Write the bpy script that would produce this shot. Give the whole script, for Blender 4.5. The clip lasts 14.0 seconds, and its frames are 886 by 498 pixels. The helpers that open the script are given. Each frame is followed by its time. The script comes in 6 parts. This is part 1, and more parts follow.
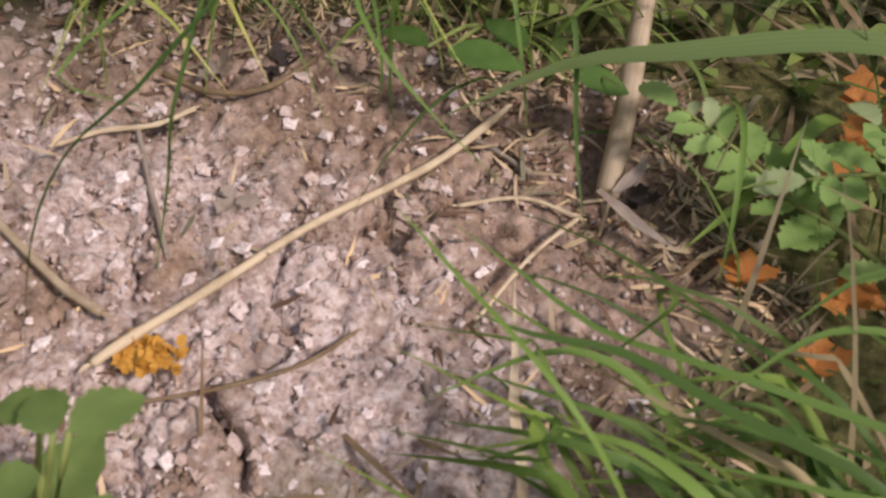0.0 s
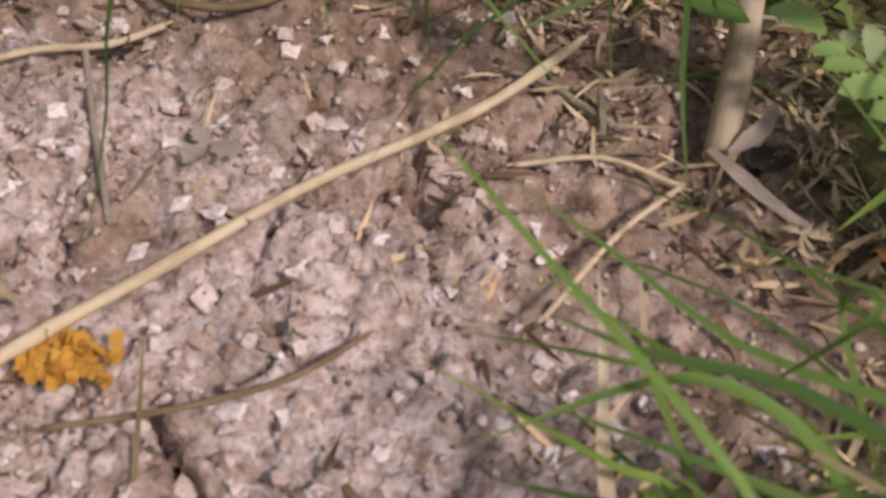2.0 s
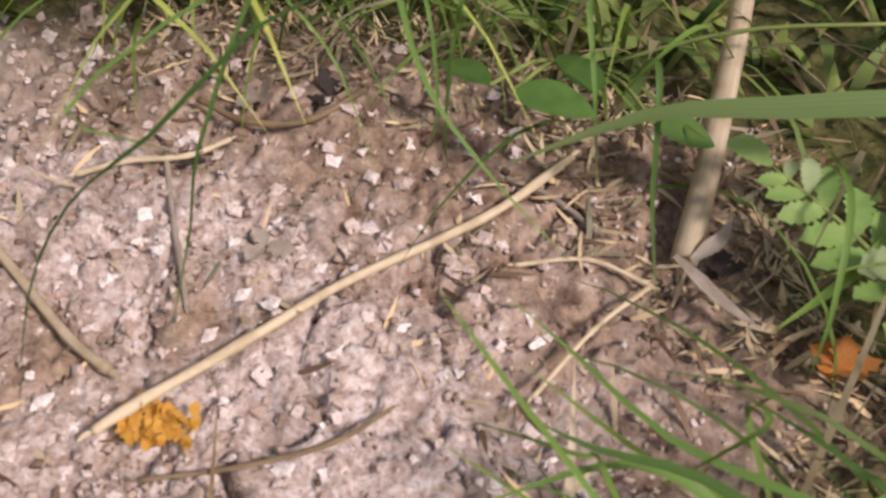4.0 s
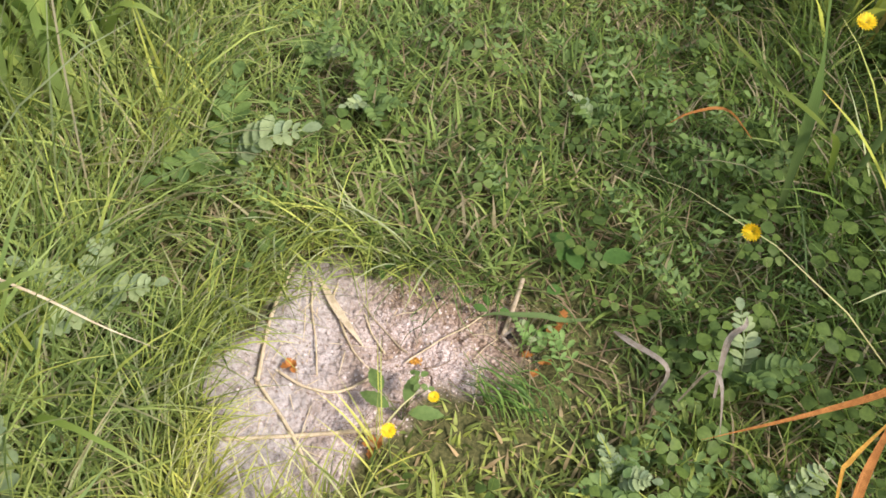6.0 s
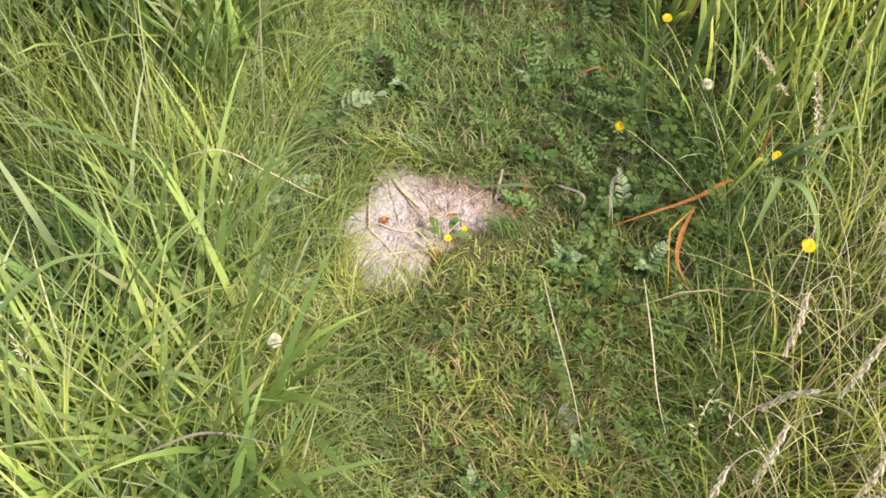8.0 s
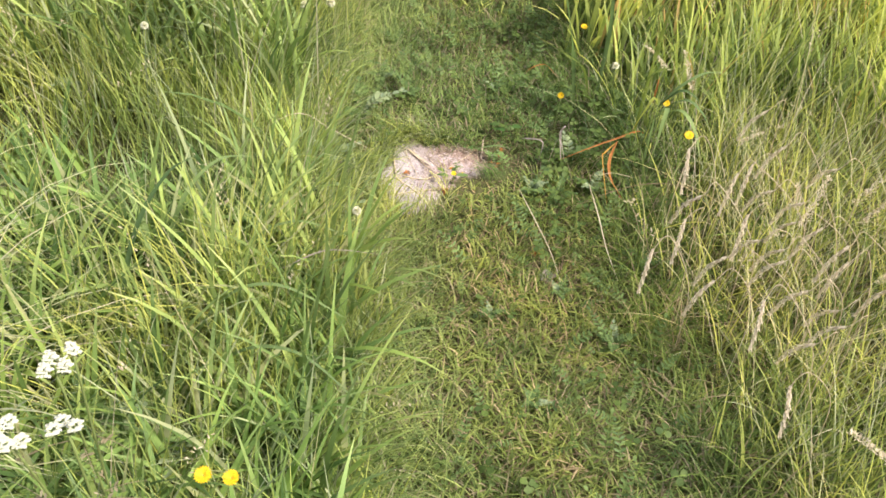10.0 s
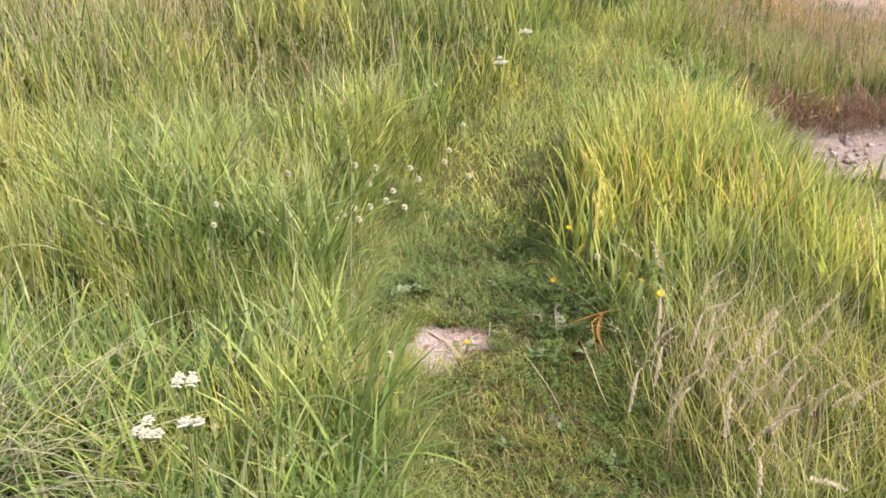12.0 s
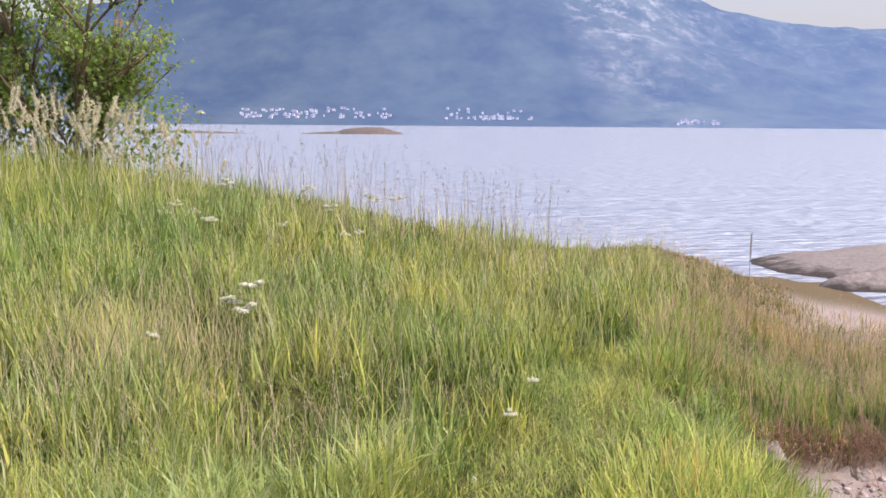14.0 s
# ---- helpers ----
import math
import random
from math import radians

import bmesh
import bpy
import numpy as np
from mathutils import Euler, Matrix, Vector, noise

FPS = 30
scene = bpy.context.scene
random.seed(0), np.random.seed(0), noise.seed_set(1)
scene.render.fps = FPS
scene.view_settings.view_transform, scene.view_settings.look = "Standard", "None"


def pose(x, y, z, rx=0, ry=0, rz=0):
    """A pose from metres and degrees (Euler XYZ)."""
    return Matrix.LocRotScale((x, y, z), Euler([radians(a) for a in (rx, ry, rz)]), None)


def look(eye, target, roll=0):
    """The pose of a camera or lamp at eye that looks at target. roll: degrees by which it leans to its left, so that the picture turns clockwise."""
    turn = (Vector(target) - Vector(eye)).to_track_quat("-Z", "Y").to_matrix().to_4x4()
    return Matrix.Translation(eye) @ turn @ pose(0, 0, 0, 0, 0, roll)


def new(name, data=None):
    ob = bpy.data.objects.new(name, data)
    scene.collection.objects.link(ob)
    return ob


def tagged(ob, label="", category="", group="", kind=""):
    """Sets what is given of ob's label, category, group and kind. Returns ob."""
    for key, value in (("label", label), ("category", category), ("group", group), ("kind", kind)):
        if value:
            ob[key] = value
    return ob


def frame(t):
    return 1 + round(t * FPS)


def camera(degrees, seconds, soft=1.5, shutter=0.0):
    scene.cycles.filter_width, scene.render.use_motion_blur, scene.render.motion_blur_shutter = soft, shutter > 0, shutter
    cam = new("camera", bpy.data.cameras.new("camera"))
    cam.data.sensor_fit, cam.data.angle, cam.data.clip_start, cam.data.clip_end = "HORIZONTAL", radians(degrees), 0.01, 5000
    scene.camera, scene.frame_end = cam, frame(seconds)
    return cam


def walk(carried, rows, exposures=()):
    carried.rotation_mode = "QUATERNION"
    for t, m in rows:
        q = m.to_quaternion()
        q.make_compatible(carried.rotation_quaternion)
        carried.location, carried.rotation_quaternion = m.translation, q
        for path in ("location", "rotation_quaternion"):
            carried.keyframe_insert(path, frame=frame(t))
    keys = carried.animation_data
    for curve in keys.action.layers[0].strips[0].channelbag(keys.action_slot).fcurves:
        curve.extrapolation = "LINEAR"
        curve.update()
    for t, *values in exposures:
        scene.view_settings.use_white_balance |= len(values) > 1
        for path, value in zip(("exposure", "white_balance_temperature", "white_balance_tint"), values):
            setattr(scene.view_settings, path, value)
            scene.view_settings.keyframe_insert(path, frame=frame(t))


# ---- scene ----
cam = camera(50.4, 14.0, soft=1.6)
# a small phone lens, focused past the near things
cam.data.dof.use_dof = True
cam.data.dof.focus_distance, cam.data.dof.aperture_fstop = 1.5, 75
PATH = [
    (0, (0.0329, -0.1010, 0.1311), (-0.0300, 0.5134, -0.6554), 0.32),
    (0.5, (0.0348, -0.0891, 0.1187), (-0.0285, 0.5278, -0.6659), 0.50),
    (1, (0.0300, -0.0808, 0.1059), (-0.0430, 0.5382, -0.6761), 0.44),
    (1.5, (0.0288, -0.0761, 0.1033), (-0.0495, 0.5323, -0.6864), 0.26),
    (2, (0.0270, -0.0748, 0.0925), (-0.0607, 0.5320, -0.6975), 0.33),
    (2.5, (0.0275, -0.0668, 0.0871), (-0.0571, 0.5387, -0.7043), 0.47),
    (3, (0.0259, -0.0685, 0.0873), (-0.0695, 0.5356, -0.7039), 0.38),
    (3.5, (0.0251, -0.0664, 0.0878), (-0.0781, 0.5323, -0.7065), 0.01),
    (4, (0.0303, -0.0815, 0.1226), (-0.0869, 0.5248, -0.6639), -0.57),
    (4.2, (0.0335, -0.0970, 0.1531), (-0.0883, 0.5256, -0.6198), -0.64),
    (5.25, (0.0640, -0.2750, 0.4850), (-0.0484, 0.2875, -0.3342), 0.40),
    (6.3, (0.1023, -0.4934, 0.8752), (-0.0048, 0.0553, 0.0461), 1.36),
    (6.5, (0.1240, -0.5634, 0.9377), (0.0226, -0.0093, 0.1114), 1.54),
    (7, (0.1232, -0.6990, 1.0365), (0.0444, -0.1299, 0.2180), 2.58),
    (7.5, (0.0325, -0.8355, 1.1359), (-0.0196, -0.2607, 0.3192), 3.50),
    (8, (0.0064, -0.9937, 1.2519), (-0.0156, -0.4117, 0.4390), 3.89),
    (8.5, (0.0046, -1.2276, 1.3598), (0.0097, -0.6356, 0.5538), 4.56),
    (8.7, (-0.0172, -1.3000, 1.4120), (-0.0013, -0.7116, 0.6035), 5.23),
    (10.8, (-0.1588, -2.0727, 1.4761), (-0.1293, -1.2540, 0.9026), 0.79),
    (11, (-0.1781, -2.1415, 1.4919), (-0.1521, -1.3030, 0.9476), 0.61),
    (11.5, (-0.1875, -2.2618, 1.4570), (-0.1602, -1.3850, 0.9770), 0.36),
    (12, (-0.1665, -2.2918, 1.3886), (-0.1334, -1.3914, 0.9549), 0.45),
    (12.5, (-0.1798, -2.3047, 1.3889), (-0.1459, -1.3790, 1.0122), 0.53),
    (13, (-0.1847, -2.2971, 1.4489), (-0.1514, -1.3473, 1.1380), 0.51),
    (13.5, (-0.1927, -2.3001, 1.5221), (-0.1602, -1.3234, 1.3103), 0.42),
    (14, (-0.2042, -2.2956, 1.6148), (-0.1730, -1.3047, 1.4843), 0.42),
]
walk(cam, [(t, look(eye, target, roll)) for t, eye, target, roll in PATH], [(0, -0.45, 6800, 22), (2.0, -0.60, 6800, 22), (3.5, -0.39, 6700, 22), (4.2, -0.17, 6800, 19), (6.3, 0.23, 6500, 11), (8.7, 0.36, 6500, 11), (10.8, 0.48, 6500, 18), (12.2, 0.25, 6500, 23), (13, 0.15, 6450, 24), (14, 0.10, 6350, 23)])

# ---- world and sun ----
SUN_ELEV, SUN_AZ = radians(48), radians(112)          # azimuth clockwise from +y
world = bpy.data.worlds.new("hazy_sky")
scene.world = world
world.use_nodes = True
wn, wl = world.node_tree.nodes, world.node_tree.links
wn.clear()
sky = wn.new("ShaderNodeTexSky")
sky.sky_type, sky.sun_disc = "NISHITA", False
sky.sun_elevation, sky.sun_rotation = SUN_ELEV, SUN_AZ
sky.air_density, sky.dust_density, sky.ozone_density = 1.2, 4.0, 1.0
sky_bg = wn.new("ShaderNodeBackground")
sky_bg.inputs["Strength"].default_value = 0.08
haze_bg = wn.new("ShaderNodeBackground")
haze_bg.inputs["Color"].default_value = (0.93, 0.95, 1.0, 1)
haze_bg.inputs["Strength"].default_value = 0.42
both = wn.new("ShaderNodeAddShader")
wout = wn.new("ShaderNodeOutputWorld")
wl.new(sky.outputs[0], sky_bg.inputs["Color"])
wl.new(sky_bg.outputs[0], both.inputs[0])
wl.new(haze_bg.outputs[0], both.inputs[1])
wl.new(both.outputs[0], wout.inputs["Surface"])

sun_data = bpy.data.lights.new("sun", "SUN")
sun_data.energy, sun_data.angle, sun_data.color = 4.8, radians(9), (1.0, 0.93, 0.82)
sun = new("sun", sun_data)
sun_dir = Vector((math.sin(SUN_AZ) * math.cos(SUN_ELEV), math.cos(SUN_AZ) * math.cos(SUN_ELEV), math.sin(SUN_ELEV)))
sun.matrix_world = look(sun_dir * 50, (0, 0, 0))

rng = np.random.default_rng(7)
SEA = -1.3


# ---- numeric noise ----
def hash2(ix, iy, k=0):
    h = np.sin(ix * 127.1 + iy * 311.7 + k * 74.7) * 43758.5453
    return h - np.floor(h)


def vnoise(x, y, scale=1.0, k=0):
    """Smooth value noise in -1..1; scale is the size of a cell in metres."""
    u, v = x / scale, y / scale
    ix, iy = np.floor(u), np.floor(v)
    fx, fy = u - ix, v - iy
    fx, fy = fx * fx * (3 - 2 * fx), fy * fy * (3 - 2 * fy)
    a = hash2(ix, iy, k) * (1 - fx) + hash2(ix + 1, iy, k) * fx
    b = hash2(ix, iy + 1, k) * (1 - fx) + hash2(ix + 1, iy + 1, k) * fx
    return 2 * (a * (1 - fy) + b * fy) - 1


def cells(x, y, scale, k=0):
    """Distance to the nearest and second nearest cell centre, and the nearest cell's random number."""
    u, v = x / scale, y / scale
    ix, iy = np.floor(u), np.floor(v)
    d1, d2, who = np.full(u.shape, 9.0), np.full(u.shape, 9.0), np.zeros(u.shape)
    for a in (-1, 0, 1):
        for b in (-1, 0, 1):
            cx, cy = ix + a, iy + b
            d = np.hypot(cx + hash2(cx, cy, k) - u, cy + hash2(cx, cy, k + 5) - v)
            near = d < d1
            d2 = np.where(near, d1, np.minimum(d2, d))
            who = np.where(near, hash2(cx, cy, k + 9), who)
            d1 = np.where(near, d, d1)
    return d1, d2, who


def ease(v, a, b):
    u = np.clip((v - a) / (b - a), 0, 1)
    return u * u * (3 - 2 * u)


# ---- plan of the ground ----
MUD = np.array([(-.150, -.205), (-.18, -.145), (-.2, -.09), (-.182, -.055), (-.16, -.008), (-.155, .045), (-.115, .066), (-.065, .045),
                (.006, .055), (.062, .047), (.075, .004), (.056, -.032), (.015, -.048), (-.022, -.07), (-.045, -.105), (-.058, -.145), (-.08, -.18)])
WAY_Y = [-6, -3, -1.2, -.35, 0, .4, .8, 1.4, 2.1, 2.6, 3.5, 4.4, 7]
WAY_X = [.5, .3, .14, .06, .0, -.03, .05, .2, .38, .65, 1.0, 1.5, 2.6]


def mud_dist(x, y):
    """Signed distance to the edge of the bare patch, negative inside."""
    best, inside = np.full(np.shape(x), 1e9), np.zeros(np.shape(x), bool)
    for (ax, ay), (bx, by) in zip(MUD, np.roll(MUD, -1, 0)):
        ex, ey = bx - ax, by - ay
        k = np.clip(((x - ax) * ex + (y - ay) * ey) / (ex * ex + ey * ey), 0, 1)
        best = np.minimum(best, np.hypot(x - ax - k * ex, y - ay - k * ey))
        with np.errstate(divide="ignore", invalid="ignore"):
            inside ^= ((ay > y) != (by > y)) & (x < ex * (y - ay) / (ey if ey else 1e-9) + ax)
    return np.where(inside, -best, best) + .014 * vnoise(x, y, .03, 3) + .004 * vnoise(x, y, .011, 4)


def way_dist(x, y):
    """How far from the middle of the trodden way, which loses itself in the grass ahead."""
    return np.abs(x - np.interp(y, WAY_Y, WAY_X)) + .5 * ease(y, 3.4, 4.8) + .05 * vnoise(x, y, .25, 80)


def gully_out(x, y):
    """How far out from the middle of the small gully, 1 at its rim."""
    return np.hypot((x - 3.15) / 1.4, (y - 3.40 - .12 * (x - 3.1)) / .68) + .12 * vnoise(x, y, .5, 21) + .06 * vnoise(x, y, .17, 22)


def gully(x, y):
    """1 on the bare sand of the small gully beside the mound, 0 away from it."""
    return 1 - ease(gully_out(x, y), .8, 1.05)


def height_base(x, y):
    x, y = np.asarray(x, float), np.asarray(y, float)
    z = -.093 * np.clip(x, -.6, .5) + .015 * np.clip(y, -1, .5)
    z = z + ease(y, .5, 7) * (.2 - .115 * np.clip(x, -6, 2.0)) + .05 * ease(-x, .4, 2)
    z = z - .10 * ease(y, .2, .9) * (1 - ease(way_dist(x, y), .15, .5)) * (1 - ease(y, 2, 4))
    mound = np.exp(-(((x - 1.05) / .55) ** 2 + ((y - 1.1) / 1.0) ** 2))
    z = z + .08 * mound
    # slope to the beach on one side, and to the sea ahead
    side = ease(x - .22 * np.clip(y - 2, 0, 9), .95, 2.1 + .28 * np.clip(y - 4, 0, 6)) * ease(y, -2, 1.2)
    z = z - side * (.42 + .04 * np.clip(y, 0, 8))
    z = z - .16 * gully(x, y)
    z = z - ease(x - .30 * y, .8, 5.0) * ease(y, 5, 12) * .55
    fall = ease(y + .22 * (x + 2) - .45 * np.clip(x - 1, 0, 8), 10.0, 19)
    z = z * (1 - fall) + (SEA - .25) * fall
    far = ease(np.hypot(x, y), 22, 70) * ease(y + .6 * np.abs(x), 5, 30)
    z = z * (1 - far) + (SEA - 3.5) * far
    near = ease(np.hypot(x + .05, y + .05), .15, .8)
    z = z + near * (.03 * vnoise(x, y, .45, 11) + .014 * vnoise(x, y, .16, 12)) + .006 * vnoise(x, y, .07, 13) * near
    return z


def height(x, y):
    """The ground with its fine relief: cracked mud on the bare patch, ripples on the sand."""
    x, y = np.asarray(x, float), np.asarray(y, float)
    z = height_base(x, y)
    bare = 1 - ease(mud_dist(x, y), -.012, .012)
    wx, wy = x + .004 * vnoise(x, y, .012, 31), y + .004 * vnoise(x, y, .012, 32)
    d1, d2, who = cells(wx, wy, .024, 2)
    e1, e2, hue = cells(wx + .3, wy, .0068, 6)
    c1, c2, bit = cells(wx + .7, wy + .2, .0031, 8)
    gap, small = d2 - d1, e2 - e1
    rel = .0020 * (who - .5) - .0026 * (1 - ease(gap, 0, .07)) * (who > .45) + .0022 * (hue - .5) - .0016 * (1 - ease(small, 0, .25)) * (hue > .3)
    rel = rel + .0013 * (bit - .5) - .0006 * (1 - ease(c2 - c1, 0, .3)) + .0012 * vnoise(x, y, .009, 33) + .0007 * vnoise(x, y, .0022, 34) + .003 * vnoise(x, y, .035, 35)
    crack_x = np.interp(y, [-.06, -.047, -.037, -.031, -.026], [.002, -.001, -.007, -.012, -.013])
    rel = rel - .007 * np.exp(-((x - crack_x - .0012 * vnoise(x, y, .004, 36)) / .0011) ** 2) * ease(-y, .026, .031) * (1 - ease(-y, .052, .06))
    z = z + bare * rel - (1 - bare) * .004
    g = gully(x, y)
    return z + g * (.03 * vnoise(x, y, .14, 41) + .016 * vnoise(x, y, .05, 42))


# ---- mesh helpers ----
def mesh_of(name, verts, quads=None, tris=None, mats=(), smooth=True, uv=None, mat_index=None):
    """A mesh from arrays of places and of corner numbers; uv holds one (u, v) for each vertex."""
    me = bpy.data.meshes.new(name)
    verts = np.asarray(verts, np.float32).reshape(-1, 3)
    quads = np.zeros((0, 4), np.int32) if quads is None else np.asarray(quads, np.int32).reshape(-1, 4)
    tris = np.zeros((0, 3), np.int32) if tris is None else np.asarray(tris, np.int32).reshape(-1, 3)
    me.vertices.add(len(verts))
    me.vertices.foreach_set("co", verts.ravel())
    loops = np.concatenate([quads.ravel(), tris.ravel()])
    me.loops.add(len(loops))
    me.loops.foreach_set("vertex_index", loops)
    count = len(quads) + len(tris)
    me.polygons.add(count)
    starts = np.concatenate([np.arange(len(quads)) * 4, len(quads) * 4 + np.arange(len(tris)) * 3]).astype(np.int32)
    me.polygons.foreach_set("loop_start", starts)
    me.polygons.foreach_set("use_smooth", np.full(count, smooth))
    if mat_index is not None:
        me.polygons.foreach_set("material_index", np.asarray(mat_index, np.int32))
    if uv is not None:
        layer = me.uv_layers.new(name="UVMap")
        layer.data.foreach_set("uv", np.asarray(uv, np.float32)[loops].ravel())
    for m in mats:
        me.materials.append(m)
    me.update(calc_edges=True)
    me.validate()
    return me


def joined(pieces):
    """Joins (verts, quads, tris, uv) pieces into one."""
    vs, qs, ts, us, n = [], [], [], [], 0
    for v, q, t, u in pieces:
        v = np.asarray(v, float).reshape(-1, 3)
        vs.append(v)
        us.append(np.zeros((len(v), 2)) if u is None else u)
        if q is not None and len(q):
            qs.append(np.asarray(q) + n)
        if t is not None and len(t):
            ts.append(np.asarray(t) + n)
        n += len(v)
    return np.concatenate(vs), np.concatenate(qs) if qs else None, np.concatenate(ts) if ts else None, np.concatenate(us)


def thing(name, label, category, group="", at=(0, 0, 0)):
    ob = new(name)
    ob.empty_display_size = .02
    ob.location = at
    return tagged(ob, label, category, group)


def part(name, geo, material, parent, label="", smooth=True):
    """Links (verts, quads, tris, uv), given in world places, as one mesh under a thing or a part of it."""
    v, q, t, u = geo
    base = parent
    while base.parent:
        base = base.parent
    v = np.asarray(v, float) - np.array(base.location)
    ob = new(name, mesh_of(name, v, q, t, [material], smooth, u))
    ob.parent = parent
    return tagged(ob, label) if label else ob


def stuff(name, geo, material, label, category, smooth=True):
    v, q, t, u = geo
    ob = new(name, mesh_of(name, v, q, t, [material], smooth, u))
    return tagged(ob, label, category, kind="stuff")


def blades(root, azim, length, width, lean, bend, segs=4, twist=None):
    """Many tapering grass blades at once. root: n x 3; the rest: n numbers each (radians, metres)."""
    n = len(root)
    s = np.linspace(0, 1, segs + 1)
    ang = lean[:, None] + bend[:, None] * s[None, :] ** 1.4
    step = (length / segs)[:, None]
    mid = (ang[:, 1:] + ang[:, :-1]) / 2
    hor = np.concatenate([np.zeros((n, 1)), np.cumsum(np.sin(mid) * step, 1)], 1)
    ver = np.concatenate([np.zeros((n, 1)), np.cumsum(np.cos(mid) * step, 1)], 1)
    ca, sa = np.cos(azim)[:, None], np.sin(azim)[:, None]
    tw = np.zeros((n, 1)) if twist is None else twist[:, None] * s[None, :]
    mx, my, mz = root[:, :1] + hor * ca, root[:, 1:2] + hor * sa, root[:, 2:3] + ver
    w = width[:, None] * np.clip(1 - s[None, :] ** 2.3, 0, 1) * (.55 + .45 * ease(s, 0, .3))[None, :] / 2
    sx, sy, sz = -sa * np.cos(tw), ca * np.cos(tw), np.sin(tw)
    left = np.stack([mx + sx * w, my + sy * w, mz + sz * w], -1)[:, :-1]
    right = np.stack([mx - sx * w, my - sy * w, mz - sz * w], -1)[:, :-1]
    tip = np.stack([mx[:, -1], my[:, -1], mz[:, -1]], -1)[:, None]
    m = 2 * segs + 1
    verts = np.concatenate([left, right, tip], 1).reshape(-1, 3)
    base = (np.arange(n) * m)[:, None]
    k = np.arange(segs - 1)[None, :]
    quads = np.stack([base + k, base + k + 1, base + segs + k + 1, base + segs + k], -1).reshape(-1, 4)
    b = base[:, 0]
    tris = np.stack([b + segs - 1, b + 2 * segs, b + 2 * segs - 1], -1)
    v = np.concatenate([s[:-1], s[:-1], [1]])
    uv = np.stack([np.tile(np.concatenate([np.zeros(segs), np.ones(segs), [.5]]), n), np.tile(v, n)], -1)
    return verts, quads, tris, uv


def ribbon(points, width, fold=.25, taper=True, samples=14, up=(0, 0, 1)):
    """One folded leaf blade along a smooth line through the points."""
    p = smooth_line(points, samples)
    n = len(p)
    tang = np.gradient(p, axis=0)
    tang /= np.linalg.norm(tang, axis=1, keepdims=True) + 1e-12
    side = np.cross(tang, np.asarray(up, float))
    side /= np.linalg.norm(side, axis=1, keepdims=True) + 1e-9
    norm = np.cross(side, tang)
    s = np.linspace(0, 1, n)
    w = width / 2 * ((np.clip(1 - s ** 2.5, .02, 1) * (.45 + .55 * ease(s, 0, .35))) if taper else np.ones(n))[:, None]
    verts = np.concatenate([p + side * w + norm * w * fold, p, p - side * w + norm * w * fold])
    k = np.arange(n - 1)
    quads = np.concatenate([np.stack([k, k + 1, n + k + 1, n + k], -1), np.stack([n + k, n + k + 1, 2 * n + k + 1, 2 * n + k], -1)])
    uv = np.concatenate([np.stack([np.full(n, u), s], -1) for u in (0, .5, 1)])
    return verts, quads, None, uv


def smooth_line(points, samples):
    """Points along a Catmull-Rom curve."""
    p = np.asarray(points, float)
    q = np.concatenate([[2 * p[0] - p[1]], p, [2 * p[-1] - p[-2]]])
    out = []
    for t in np.linspace(0, len(p) - 1, samples):
        i = min(int(t), len(p) - 2)
        f = t - i
        a, b, c, d = q[i:i + 4]
        out.append(.5 * (2 * b + (c - a) * f + (2 * a - 5 * b + 4 * c - d) * f ** 2 + (3 * b - a - 3 * c + d) * f ** 3))
    return np.array(out)


def tube(points, radii, sides=7, samples=None, wobble=0.0, seed=0):
    """A round stalk along a line, closed at both ends."""
    p = smooth_line(points, samples) if samples else np.asarray(points, float)
    n = len(p)
    r = np.interp(np.linspace(0, 1, n), np.linspace(0, 1, len(np.atleast_1d(radii))), np.atleast_1d(radii))
    tang = np.gradient(p, axis=0)
    tang /= np.linalg.norm(tang, axis=1, keepdims=True) + 1e-12
    ref = np.where(np.abs(tang[:, 2:3]) > .9, [[1.0, 0, 0]], [[0, 0, 1.0]])
    a = np.cross(tang, ref)
    a /= np.linalg.norm(a, axis=1, keepdims=True) + 1e-12
    b = np.cross(tang, a)
    ang = np.arange(sides) * 2 * np.pi / sides
    lumps = 1 + wobble * (hash2(np.arange(n)[:, None] + seed, np.arange(sides)[None, :]) - .5)
    ring = p[:, None] + (a[:, None] * np.cos(ang)[None, :, None] + b[:, None] * np.sin(ang)[None, :, None]) * (r[:, None] * lumps)[..., None]
    verts = np.concatenate([ring.reshape(-1, 3), p[:1], p[-1:]])
    i, j = np.meshgrid(np.arange(n - 1), np.arange(sides), indexing="ij")
    jn = (j + 1) % sides
    quads = np.stack([i * sides + j, i * sides + jn, (i + 1) * sides + jn, (i + 1) * sides + j], -1).reshape(-1, 4)
    j = np.arange(sides)
    tris = np.concatenate([np.stack([(j + 1) % sides, j, np.full(sides, n * sides)], -1),
                           np.stack([(n - 1) * sides + j, (n - 1) * sides + (j + 1) % sides, np.full(sides, n * sides + 1)], -1)])
    uv = np.concatenate([np.stack([np.tile(j / sides, n), np.repeat(np.linspace(0, 1, n), sides)], -1), [[0, 0], [0, 1]]])
    return verts, quads, tris, uv


